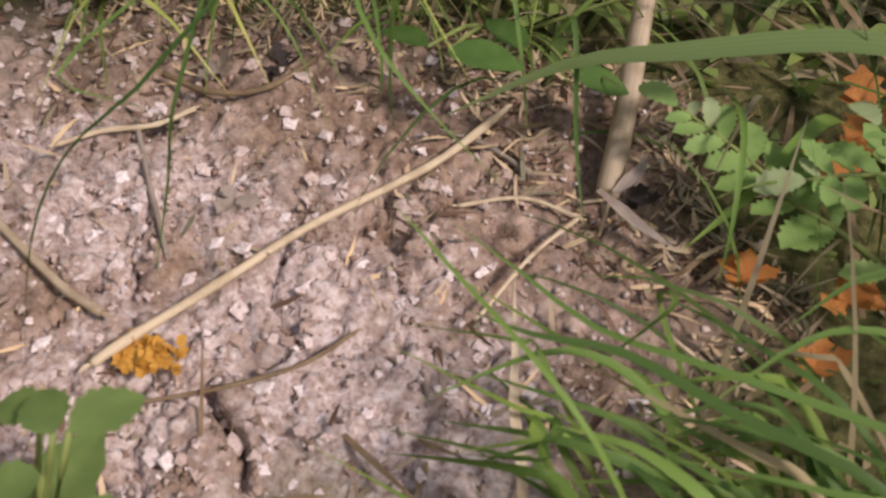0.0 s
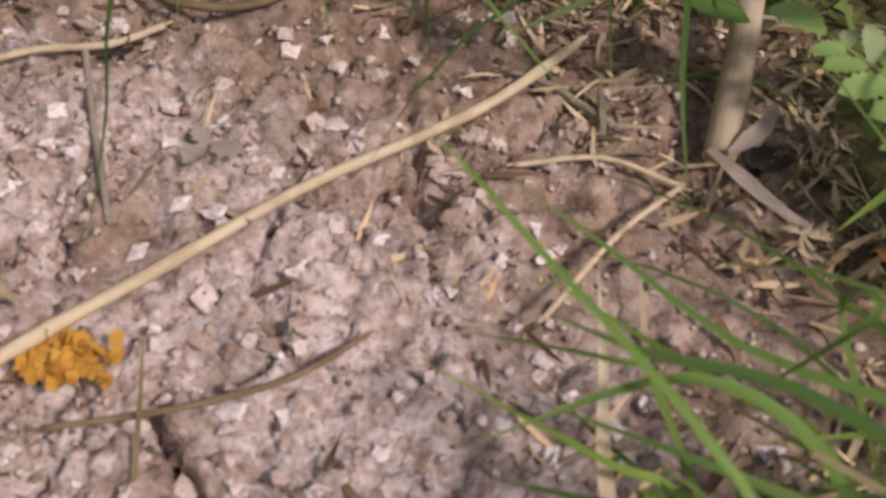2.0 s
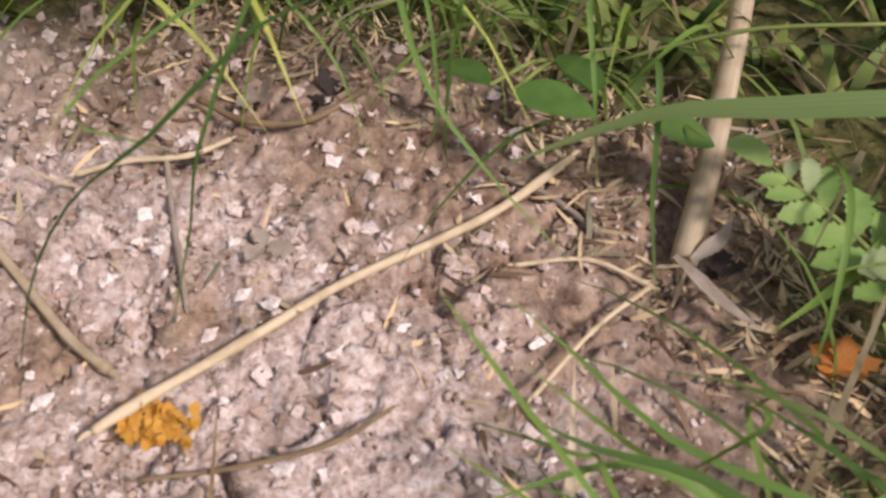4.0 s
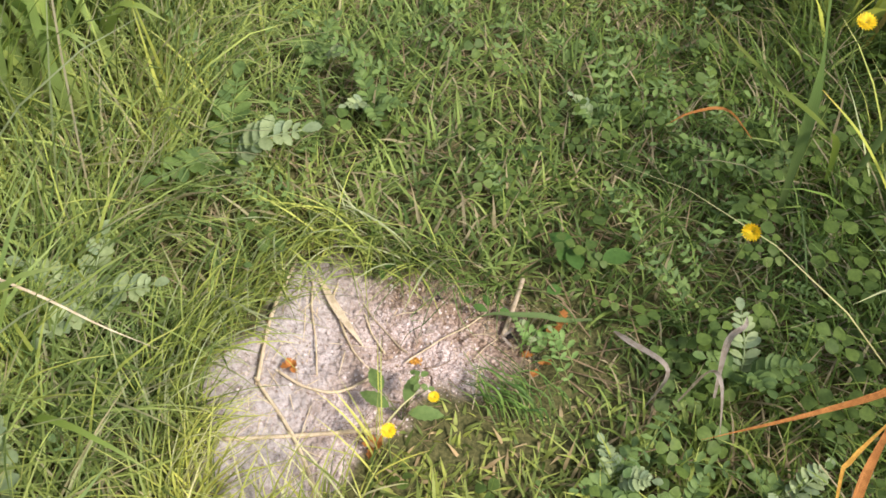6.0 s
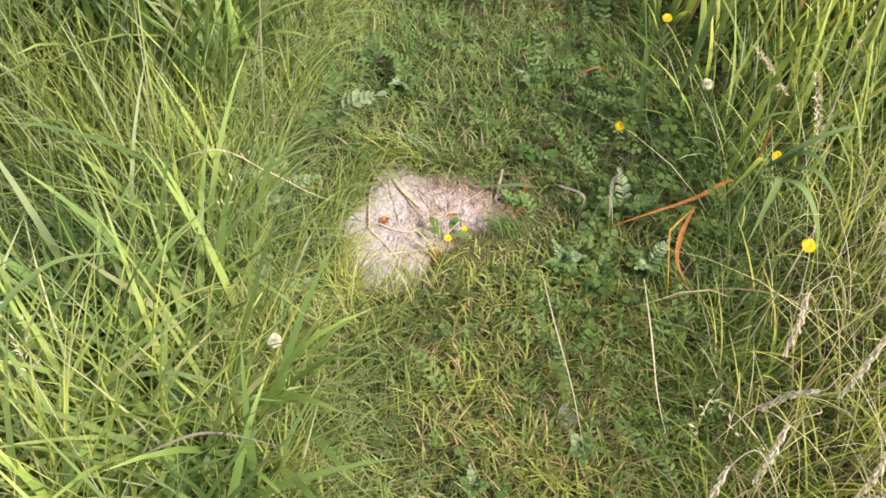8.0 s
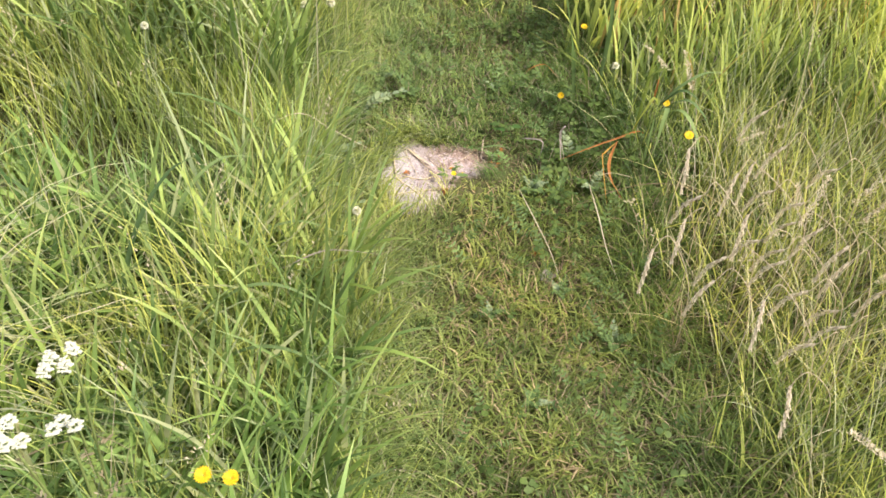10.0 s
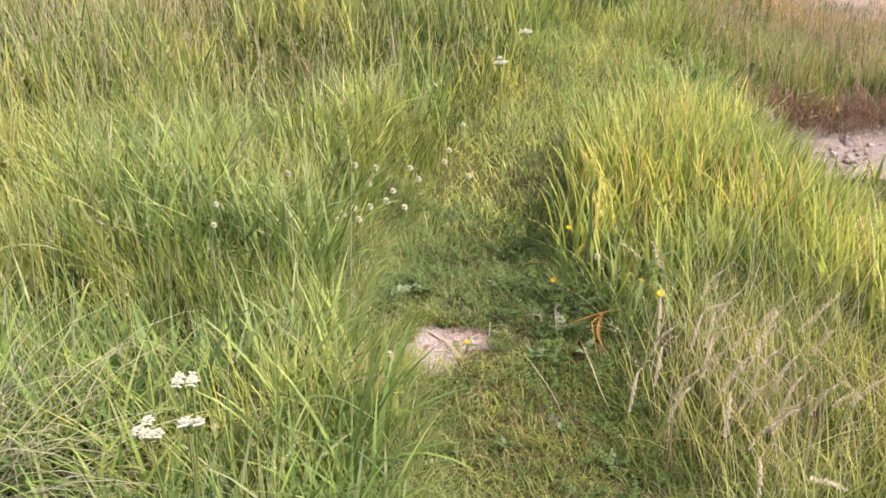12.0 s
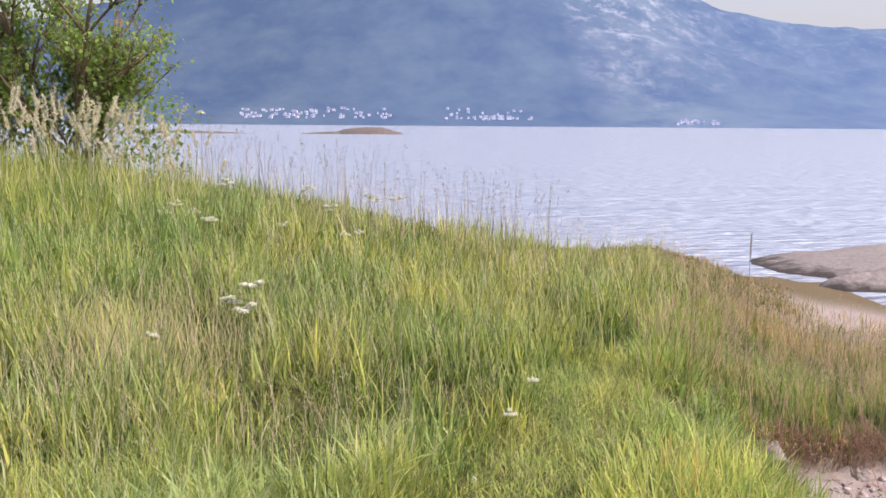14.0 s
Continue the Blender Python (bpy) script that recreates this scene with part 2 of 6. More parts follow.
def lump(radius, seed=0, rings=4, sides=6, squash=.7, rough=.5):
    """A small uneven lump, as of clay or stone."""
    lat = np.linspace(0, np.pi, rings + 1)[1:-1]
    lon = np.arange(sides) * 2 * np.pi / sides
    la, lo = np.meshgrid(lat, lon, indexing="ij")
    r = radius * (1 + rough * (hash2(la * 7 + seed, lo * 5 + seed * 3) - .5))
    v = np.stack([r * np.sin(la) * np.cos(lo), r * np.sin(la) * np.sin(lo), squash * r * np.cos(la)], -1).reshape(-1, 3)
    v = np.concatenate([v, [[0, 0, squash * radius], [0, 0, -squash * radius]]])
    n = rings - 1
    i, j = np.meshgrid(np.arange(n - 1), np.arange(sides), indexing="ij")
    jn = (j + 1) % sides
    quads = np.stack([i * sides + j, (i + 1) * sides + j, (i + 1) * sides + jn, i * sides + jn], -1).reshape(-1, 4)
    j = np.arange(sides)
    tris = np.concatenate([np.stack([j, (j + 1) % sides, np.full(sides, n * sides)], -1),
                           np.stack([(n - 1) * sides + (j + 1) % sides, (n - 1) * sides + j, np.full(sides, n * sides + 1)], -1)])
    return v, quads, tris, None


def scattered(geo, places, turns, sizes, tilts=None):
    """Many copies of one small shape as one set of arrays."""
    v, q, t, u = geo
    v = np.asarray(v, float)
    n, m = len(places), len(v)
    c, s = np.cos(turns)[:, None], np.sin(turns)[:, None]
    x, y, z = (v[None, :, i] * sizes[:, None] for i in range(3))
    if tilts is not None:
        ct, st = np.cos(tilts)[:, None], np.sin(tilts)[:, None]
        x, z = x * ct + z * st, -x * st + z * ct
    out = np.stack([x * c - y * s, x * s + y * c, z], -1) + np.asarray(places)[:, None, :]
    off = (np.arange(n) * m)[:, None, None]
    qq = None if q is None else (np.asarray(q)[None] + off).reshape(-1, 4)
    tt = None if t is None else (np.asarray(t)[None] + off).reshape(-1, 3)
    return out.reshape(-1, 3), qq, tt, None if u is None else np.tile(u, (n, 1))


# ---- materials ----
class Mat:
    """A node material under construction."""

    def __init__(self, name):
        self.m = bpy.data.materials.new(name)
        self.m.use_nodes = True
        self.n, self.l = self.m.node_tree.nodes, self.m.node_tree.links
        self.n.clear()
        self.out = self.n.new("ShaderNodeOutputMaterial")

    def node(self, kind, ins=None, data_type="", blend_type="", operation="", attribute_name=""):
        nd = self.n.new(kind)
        if data_type:
            nd.data_type, nd.blend_type = data_type, blend_type
        if operation:
            nd.operation = operation
        if attribute_name:
            nd.attribute_name = attribute_name
        for k, v in (ins or {}).items():
            if isinstance(v, bpy.types.NodeSocket):
                self.l.new(v, nd.inputs[k])
            else:
                nd.inputs[k].default_value = v
        return nd

    def noise(self, scale, detail=4, rough=.55, vec=None):
        return self.node("ShaderNodeTexNoise", {"Scale": scale, "Detail": detail, "Roughness": rough, "Vector": vec or self.where()}).outputs[0]

    def where(self):
        return self.node("ShaderNodeNewGeometry").outputs["Position"]

    def ramp(self, fac, stops):
        nd = self.node("ShaderNodeValToRGB", {"Fac": fac})
        el = nd.color_ramp.elements
        while len(el) < len(stops):
            el.new(.5)
        for e, (p, c) in zip(el, stops):
            e.position, e.color = p, (*c, 1) if len(c) == 3 else c
        return nd.outputs[0]

    def mix(self, fac, a, b, blend="MIX"):
        nd = self.node("ShaderNodeMix", data_type="RGBA", blend_type=blend)
        for k, v in ((0, fac), (6, a), (7, b)):
            if isinstance(v, bpy.types.NodeSocket):
                self.l.new(v, nd.inputs[k])
            else:
                nd.inputs[k].default_value = v if k == 0 else (*v, 1) if len(v) == 3 else v
        return nd.outputs[2]

    def maths(self, op, a, b=0.5, c=None):
        nd = self.node("ShaderNodeMath", operation=op)
        for k, v in enumerate((a, b) if c is None else (a, b, c)):
            if isinstance(v, bpy.types.NodeSocket):
                self.l.new(v, nd.inputs[k])
            else:
                nd.inputs[k].default_value = v
        return nd.outputs[0]

    def bump(self, height_socket, strength=.4, distance=.002):
        return self.node("ShaderNodeBump", {"Height": height_socket, "Strength": strength, "Distance": distance}).outputs[0]

    def done(self, shader):
        self.l.new(shader, self.out.inputs["Surface"])
        return self.m

    def solid(self, color, rough=.8, normal=None, spec=.3):
        ins = {"Base Color": color if isinstance(color, bpy.types.NodeSocket) else (*color, 1), "Roughness": rough, "Specular IOR Level": spec}
        if normal is not None:
            ins["Normal"] = normal
        return self.done(self.node("ShaderNodeBsdfPrincipled", ins).outputs[0])

    def leafy(self, color, rough=.5, through_light=.35, gloss=.3):
        """Thin plant tissue: part of the light passes through."""
        p = self.node("ShaderNodeBsdfPrincipled", {"Base Color": color, "Roughness": rough, "Specular IOR Level": gloss})
        t = self.node("ShaderNodeBsdfTranslucent", {"Color": self.mix(1.0, color, (1.0, 1.0, .78), "MULTIPLY")})
        return self.done(self.node("ShaderNodeMixShader", {0: through_light, 1: p.outputs[0], 2: t.outputs[0]}).outputs[0])


def grass_material(name, root, mid, tip, odd, odd_share=.1, patchy=.75, through_light=.4, single=False):
    """Blade colour runs from root to tip and differs from blade to blade; a share of the blades has the odd colour."""
    m = Mat(name)
    v = m.node("ShaderNodeSeparateXYZ", {0: m.node("ShaderNodeUVMap").outputs[0]})
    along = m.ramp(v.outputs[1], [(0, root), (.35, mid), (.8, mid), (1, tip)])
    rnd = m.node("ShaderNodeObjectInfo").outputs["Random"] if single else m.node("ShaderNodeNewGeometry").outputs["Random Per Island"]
    tone = m.ramp(rnd, [(0, (.34, .42, .40)), (.5, (.95, .97, .94)), (1, (1.40, 1.32, 1.12))])
    col = m.mix(1.0, along, tone, "MULTIPLY")
    pick = m.maths("GREATER_THAN", m.maths("FRACT", m.maths("MULTIPLY", rnd, 37.7), 0), 1 - odd_share)
    col = m.mix(pick, col, m.mix(m.maths("FRACT", m.maths("MULTIPLY", rnd, 91.3), 0), odd, tuple(c * .6 for c in odd)))
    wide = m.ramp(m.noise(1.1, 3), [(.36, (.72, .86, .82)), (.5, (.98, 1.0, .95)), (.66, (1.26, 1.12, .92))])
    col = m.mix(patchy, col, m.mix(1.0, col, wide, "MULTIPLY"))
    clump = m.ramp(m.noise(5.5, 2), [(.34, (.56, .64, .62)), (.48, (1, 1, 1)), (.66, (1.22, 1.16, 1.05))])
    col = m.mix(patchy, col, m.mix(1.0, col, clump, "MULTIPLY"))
    vein = m.maths("MULTIPLY_ADD", m.maths("SINE", m.maths("MULTIPLY", v.outputs[0], 40), 0), .06, 1.0)
    col = m.mix(1.0, col, m.node("ShaderNodeCombineColor", {0: vein, 1: vein, 2: vein}).outputs[0], "MULTIPLY")
    return m.leafy(col, .5, through_light, .2)


def plain_leaf(name, color, dark, through_light=.3, scale=250):
    m = Mat(name)
    col = m.mix(m.ramp(m.noise(scale, 3), [(.3, (0, 0, 0)), (.7, (1, 1, 1))]), dark, color)
    rnd = m.node("ShaderNodeNewGeometry").outputs["Random Per Island"]
    col = m.mix(1.0, col, m.ramp(rnd, [(0, (.7, .75, .75)), (1, (1.25, 1.2, 1))]), "MULTIPLY")
    return m.leafy(col, .55, through_light, .25)


def dry_material(name, light, dark, stretch=1.0):
    """Bleached straw and dead leaf: fibres, stains, some islands darker."""
    m = Mat(name)
    uv = m.node("ShaderNodeMapping", {"Vector": m.node("ShaderNodeUVMap").outputs[0], "Scale": (14, 1.5 * stretch, 1)}).outputs[0]
    fibre = m.node("ShaderNodeTexNoise", {"Vector": uv, "Scale": 3.0, "Detail": 5.0}).outputs[0]
    col = m.mix(m.ramp(fibre, [(.3, (0, 0, 0)), (.7, (1, 1, 1))]), dark, light)
    stain = m.ramp(m.noise(160, 4), [(.38, (.62, .57, .5)), (.55, (1, 1, 1))])
    col = m.mix(.6, col, m.mix(1.0, col, stain, "MULTIPLY"))
    return m.leafy(col, .7, .38, .2)


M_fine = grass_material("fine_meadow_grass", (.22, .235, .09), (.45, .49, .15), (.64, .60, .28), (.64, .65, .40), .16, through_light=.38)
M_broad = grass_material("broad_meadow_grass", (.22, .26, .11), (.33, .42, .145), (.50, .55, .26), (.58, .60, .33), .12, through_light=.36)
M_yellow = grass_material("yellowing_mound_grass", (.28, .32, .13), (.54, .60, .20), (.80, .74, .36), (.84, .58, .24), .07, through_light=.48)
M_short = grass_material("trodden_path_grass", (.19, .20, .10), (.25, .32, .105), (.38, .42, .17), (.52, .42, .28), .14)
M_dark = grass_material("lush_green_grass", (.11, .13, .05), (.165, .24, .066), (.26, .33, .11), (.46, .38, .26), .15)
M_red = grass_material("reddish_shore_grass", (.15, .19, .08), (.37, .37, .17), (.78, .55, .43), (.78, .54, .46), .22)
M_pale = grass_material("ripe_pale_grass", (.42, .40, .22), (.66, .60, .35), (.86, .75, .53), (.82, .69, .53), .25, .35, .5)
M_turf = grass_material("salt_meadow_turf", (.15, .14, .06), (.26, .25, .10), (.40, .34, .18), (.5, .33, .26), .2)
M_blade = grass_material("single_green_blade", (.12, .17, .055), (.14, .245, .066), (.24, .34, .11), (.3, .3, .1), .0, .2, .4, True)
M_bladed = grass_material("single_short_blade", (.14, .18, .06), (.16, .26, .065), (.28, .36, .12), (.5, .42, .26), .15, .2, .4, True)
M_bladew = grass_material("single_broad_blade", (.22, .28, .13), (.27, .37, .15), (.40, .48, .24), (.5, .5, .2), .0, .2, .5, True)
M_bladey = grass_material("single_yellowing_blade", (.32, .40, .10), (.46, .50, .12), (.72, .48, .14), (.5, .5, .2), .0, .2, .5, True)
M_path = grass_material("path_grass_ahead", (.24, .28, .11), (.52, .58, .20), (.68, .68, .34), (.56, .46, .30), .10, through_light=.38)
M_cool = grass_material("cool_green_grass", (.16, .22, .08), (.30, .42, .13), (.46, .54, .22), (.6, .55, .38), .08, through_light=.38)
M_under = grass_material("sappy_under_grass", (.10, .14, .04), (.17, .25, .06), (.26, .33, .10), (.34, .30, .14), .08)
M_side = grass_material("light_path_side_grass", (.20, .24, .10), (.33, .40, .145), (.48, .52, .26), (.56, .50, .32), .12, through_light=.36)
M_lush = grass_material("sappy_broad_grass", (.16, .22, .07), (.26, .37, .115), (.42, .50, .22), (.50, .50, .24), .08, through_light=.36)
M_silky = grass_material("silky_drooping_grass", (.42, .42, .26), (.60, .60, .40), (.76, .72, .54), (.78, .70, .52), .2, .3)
M_thatch = dry_material("dead_grass_thatch", (.40, .31, .21), (.18, .12, .07))
M_straw = dry_material("bleached_straw", (.86, .76, .61), (.62, .50, .36))
M_cane = dry_material("pale_split_cane", (.66, .56, .44), (.46, .37, .27), .15)
M_seed = dry_material("pale_seed_heads", (.84, .75, .58), (.62, .52, .36))
M_pink = dry_material("pinkish_grass_heads", (.84, .62, .52), (.62, .42, .33))
M_reed = dry_material("cream_reed_plumes", (.92, .88, .78), (.74, .69, .56))
M_rust = dry_material("rust_orange_dead_leaf", (.66, .30, .09), (.34, .12, .04))
M_ochre = dry_material("ochre_dead_leaf", (.80, .48, .11), (.52, .26, .05))
M_greydead = dry_material("grey_dead_leaf", (.52, .46, .42), (.25, .20, .18))
M_darkbit = dry_material("dark_rotten_leaf", (.09, .075, .075), (.03, .025, .025))
M_clover = plain_leaf("clover_leaf", (.13, .20, .052), (.085, .135, .036), .35)
M_silver = plain_leaf("silverweed_leaf", (.175, .265, .095), (.125, .20, .07), .35)
M_silverback = plain_leaf("silvery_leaf_underside", (.34, .42, .26), (.26, .33, .19))
M_litter = grass_material("plant_litter", (.42, .32, .23), (.50, .39, .29), (.56, .45, .35), (.16, .10, .07), .3, .2, .1)
M_bleach = dry_material("bleached_seed_heads", (.93, .85, .71), (.76, .65, .50))
M_bank = dry_material("reddish_brown_dead_growth", (.48, .31, .235), (.16, .095, .07))
M_herb = plain_leaf("broad_herb_leaf", (.10, .20, .055), (.07, .15, .04), .4)
M_fresh = plain_leaf("fresh_silverweed_leaf", (.27, .42, .16), (.19, .33, .11), .4)
M_stem = plain_leaf("green_stem", (.22, .28, .10), (.15, .19, .07), .15)
M_white = plain_leaf("white_petals", (.78, .78, .74), (.64, .64, .60), .3)
M_cream = plain_leaf("clover_florets", (.90, .89, .84), (.78, .75, .66), .3)
M_yel = plain_leaf("yellow_petals", (.90, .68, .03), (.80, .52, .02), .3)
M_leaf = plain_leaf("tree_leaf", (.33, .45, .15), (.19, .29, .08), .5, 60)
M_bark = Mat("reddish_grey_bark")
M_bark = M_bark.solid(M_bark.mix(M_bark.noise(30, 6), (.10, .06, .045), (.26, .18, .14)), .85, M_bark.bump(M_bark.noise(60, 5), .6, .01))


def ground_material():
    m = Mat("ground_soil_mud_and_sand")
    pos = m.where()
    zone = m.node("ShaderNodeAttribute", attribute_name="zone").outputs["Color"]
    sep = m.node("ShaderNodeSeparateColor", {0: zone})
    n1, n2, n3 = m.noise(35, 6, .6), m.noise(260, 5, .65), m.noise(1100, 4, .7)
    soil = m.mix(n1, (.03, .034, .013), (.075, .08, .03))
    soil = m.mix(m.ramp(n2, [(.4, (0, 0, 0)), (.65, (1, 1, 1))]), soil, (.15, .14, .06))
    mud = m.ramp(n2, [(.32, (.11, .068, .046)), (.47, (.26, .18, .138)), (.64, (.42, .31, .245))])
    crust = m.ramp(m.maths("ADD", m.noise(62, 5, .65), m.maths("MULTIPLY_ADD", m.noise(17, 2), .7, -.35)), [(.34, (0, 0, 0)), (.56, (1, 1, 1))])
    # the pale crust gives way to brown litter on the side of the cane
    brown = m.ramp(m.maths("MULTIPLY_ADD", m.node("ShaderNodeSeparateXYZ", {0: pos}).outputs[0], 10.0, m.maths("MULTIPLY_ADD", m.node("ShaderNodeSeparateXYZ", {0: pos}).outputs[1], 7.0, m.noise(48, 4))), [(.5, (1, 1, 1)), (1.05, (.2, .2, .2))])
    litter = m.ramp(m.maths("MULTIPLY_ADD", m.node("ShaderNodeSeparateXYZ", {0: pos}).outputs[1], 20.0, m.noise(55, 4)), [(.80, (1, 1, 1)), (1.25, (.15, .15, .15))])
    crust = m.mix(1.0, m.mix(1.0, crust, brown, "MULTIPLY"), litter, "MULTIPLY")
    mud = m.mix(crust, mud, m.ramp(m.noise(620, 3, .6), [(.30, (.25, .18, .155)), (.42, (.45, .35, .33)), (.54, (.58, .485, .475)), (.66, (.70, .63, .64))]))
    mud = m.mix(m.ramp(m.noise(330, 4, .65), [(.29, (1, 1, 1)), (.37, (0, 0, 0))]), mud, (.10, .065, .048))
    # salt has bleached the side away from the cane
    salt = m.node("ShaderNodeMapRange", {0: m.maths("MULTIPLY_ADD", m.noise(30, 4), .06, m.node("ShaderNodeSeparateXYZ", {0: pos}).outputs[0]), 1: -.02, 2: -.09}).outputs[0]
    mud = m.mix(m.maths("MULTIPLY", salt, .75), mud, m.ramp(m.noise(240, 5, .7), [(.33, (.19, .16, .155)), (.46, (.39, .355, .36)), (.64, (.56, .53, .56))]))
    sand = m.mix(m.noise(9, 6, .65), (.24, .195, .18), (.43, .375, .36))
    sand = m.mix(m.ramp(m.noise(60, 4), [(.55, (0, 0, 0)), (.7, (1, 1, 1))]), sand, (.15, .115, .095))
    turf = m.mix(m.noise(3, 6), (.125, .088, .055), (.16, .125, .065))
    col = m.mix(sep.outputs[0], soil, mud)
    col = m.mix(sep.outputs[1], col, sand)
    col = m.mix(sep.outputs[2], col, turf)
    h = m.maths("ADD", m.maths("MULTIPLY", n2, .7), m.maths("MULTIPLY", n3, .5))
    return m.solid(col, .92, m.bump(h, .8, .0028), .15)


M_ground = ground_material()

# ---- the ground, one sheet to beyond the shore ----
def spaced(lo, hi, step, ratio, low_end, high_end):
    mid = np.arange(lo, hi + step / 2, step)
    up, dn, s = [mid[-1]], [mid[0]], step
    while up[-1] < high_end:
        s *= 1.03 if s < .003 else ratio
        up.append(up[-1] + min(s, 60))
    s = step
    while dn[-1] > low_end:
        s *= 1.03 if s < .003 else ratio
        dn.append(dn[-1] - min(s, 60))
    return np.concatenate([dn[:0:-1], mid, up[1:]])


gx = spaced(-.08, .08, .00095, 1.08, -700, 700)
gy = spaced(-.06, .06, .00095, 1.08, -500, 700)
GX, GY = np.meshgrid(gx, gy)
nx, ny = len(gx), len(gy)
gv = np.stack([GX, GY, height(GX, GY)], -1).reshape(-1, 3)
gi, gj = np.meshgrid(np.arange(ny - 1), np.arange(nx - 1), indexing="ij")
gq = np.stack([gi * nx + gj, gi * nx + gj + 1, (gi + 1) * nx + gj + 1, (gi + 1) * nx + gj], -1).reshape(-1, 4)
ground = new("ground", mesh_of("ground", gv, gq, None, [M_ground]))
tagged(ground, "sloping shore meadow ground with a bare cracked mud patch", "ground", kind="structure")
zone = ground.data.color_attributes.new("zone", "FLOAT_COLOR", "POINT")
fx, fy = GX.ravel(), GY.ravel()
z_mud = 1 - ease(mud_dist(fx, fy), -.008, .012)
flats = ease(fx + .5 * vnoise(fx, fy, 1.5, 90), 3.9, 5.4) * ease(fy + .6 * vnoise(fx, fy, 1.1, 91), 7.6, 9) * (1 - ease(fy, 11, 13))
z_sand = np.clip(np.maximum(gully(fx, fy), flats), 0, 1)
z_turf = ease(fy, 7.5, 9.5) * ease(fx, 1, 3) * (1 - z_sand)
zone.data.foreach_set("color", np.stack([z_mud, z_sand, z_turf, np.ones_like(fx)], -1).astype(np.float32).ravel())

# ---- water to the far shore ----
def water_material():
    m = Mat("rippled_fjord_water")
    pos = m.where()
    near = m.node("ShaderNodeMapping", {"Vector": pos, "Scale": (.45, 1.3, 1)}).outputs[0]
    wide = m.node("ShaderNodeMapping", {"Vector": pos, "Scale": (.035, .25, 1)}).outputs[0]
    a = m.node("ShaderNodeTexNoise", {"Vector": near, "Scale": 2.2, "Detail": 3.0}).outputs[0]
    b = m.node("ShaderNodeTexNoise", {"Vector": wide, "Scale": 1.5, "Detail": 4.0}).outputs[0]
    h = m.maths("ADD", m.maths("MULTIPLY", a, 1.3), m.maths("MULTIPLY", b, 1.7))
    p = m.node("ShaderNodeBsdfPrincipled", {"Base Color": (.38, .43, .52, 1), "Roughness": .22, "IOR": 1.33, "Specular IOR Level": .5,
                                            "Normal": m.bump(h, 1.0, .55)})
    return m.done(p.outputs[0])


wx, wy = np.linspace(-3800, 3800, 20), np.concatenate([np.linspace(8, 60, 14), np.geomspace(70, 3300, 20)])
WX, WY = np.meshgrid(wx, wy)
a, b = np.meshgrid(np.arange(len(wy) - 1), np.arange(len(wx) - 1), indexing="ij")
water = new("water", mesh_of("water", np.stack([WX, WY, np.full_like(WX, SEA)], -1), np.stack([a * len(wx) + b, a * len(wx) + b + 1, (a + 1) * len(wx) + b + 1, (a + 1) * len(wx) + b], -1), None, [water_material()]))
tagged(water, "pale rippled fjord water under a hazy sky", "water", kind="structure")


# ---- mountains across the water ----
def mountain_material():
    m = Mat("hazy_forested_mountain")
    pos = m.where()
    xyz = m.node("ShaderNodeSeparateXYZ", {0: pos})
    # forest tone varies in wide patches, which also carry cloud shadow as colour
    woods = m.mix(m.ramp(m.noise(.0032, 9, .7), [(.38, (0, 0, 0)), (.64, (1, 1, 1))]), (.006, .012, .013), (.045, .058, .045))
    crag = m.ramp(m.noise(.014, 9, .75), [(.50, (0, 0, 0)), (.74, (1, 1, 1))])
    high = m.ramp(m.maths("MULTIPLY_ADD", xyz.outputs[2], .0013, m.maths("MULTIPLY_ADD", m.noise(.004, 4), .6, -.35)), [(.10, (0, 0, 0)), (.5, (1, 1, 1))])
    side = m.ramp(m.maths("MULTIPLY_ADD", xyz.outputs[0], .0005, .1), [(.38, (0, 0, 0)), (.48, (1, 1, 1)), (.60, (.6, .6, .6)), (.74, (.2, .2, .2))])
    rock = m.maths("MULTIPLY", m.maths("MULTIPLY", crag, high), side)
    col = m.mix(rock, woods, (.54, .50, .51))
    # sunlit look of the slopes, mixed into their colour as a paler grey-green
    slope = m.maths("MULTIPLY", side, m.ramp(m.noise(.0035, 6, .65), [(.40, (0, 0, 0)), (.62, (1, 1, 1))]))
    col = m.mix(m.maths("MULTIPLY", slope, .5), col, (.19, .20, .17))
    meadow = m.maths("MULTIPLY", m.ramp(m.noise(.01, 4), [(.5, (0, 0, 0)), (.62, (1, 1, 1))]), m.ramp(m.maths("MULTIPLY", xyz.outputs[2], .01), [(.1, (1, 1, 1)), (1, (0, 0, 0))]))
    col = m.mix(m.maths("MULTIPLY", meadow, side), col, (.06, .075, .045))
    d = m.node("ShaderNodeBsdfDiffuse", {"Color": col})
    # surface emission stands for light scattered by kilometres of hazy air, stronger towards +x
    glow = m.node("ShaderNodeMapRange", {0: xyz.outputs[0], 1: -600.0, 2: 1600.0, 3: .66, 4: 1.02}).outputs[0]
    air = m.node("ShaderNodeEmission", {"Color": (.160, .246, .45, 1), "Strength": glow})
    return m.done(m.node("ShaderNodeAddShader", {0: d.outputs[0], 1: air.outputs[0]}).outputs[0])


def ridge(x):
    return np.interp(x, [-4000, -2000, -1700, -1250, -800, 0, 700, 1050, 1190, 1330, 1630, 1980, 2600, 4000],
                     [370, 400, 438, 538, 715, 900, 820, 640, 575, 520, 460, 435, 420, 500])


mx, my = np.linspace(-3900, 3900, 260), np.linspace(0, 1, 60)
MX, MT = np.meshgrid(mx, my)
MY = 3000 + 1200 * MT


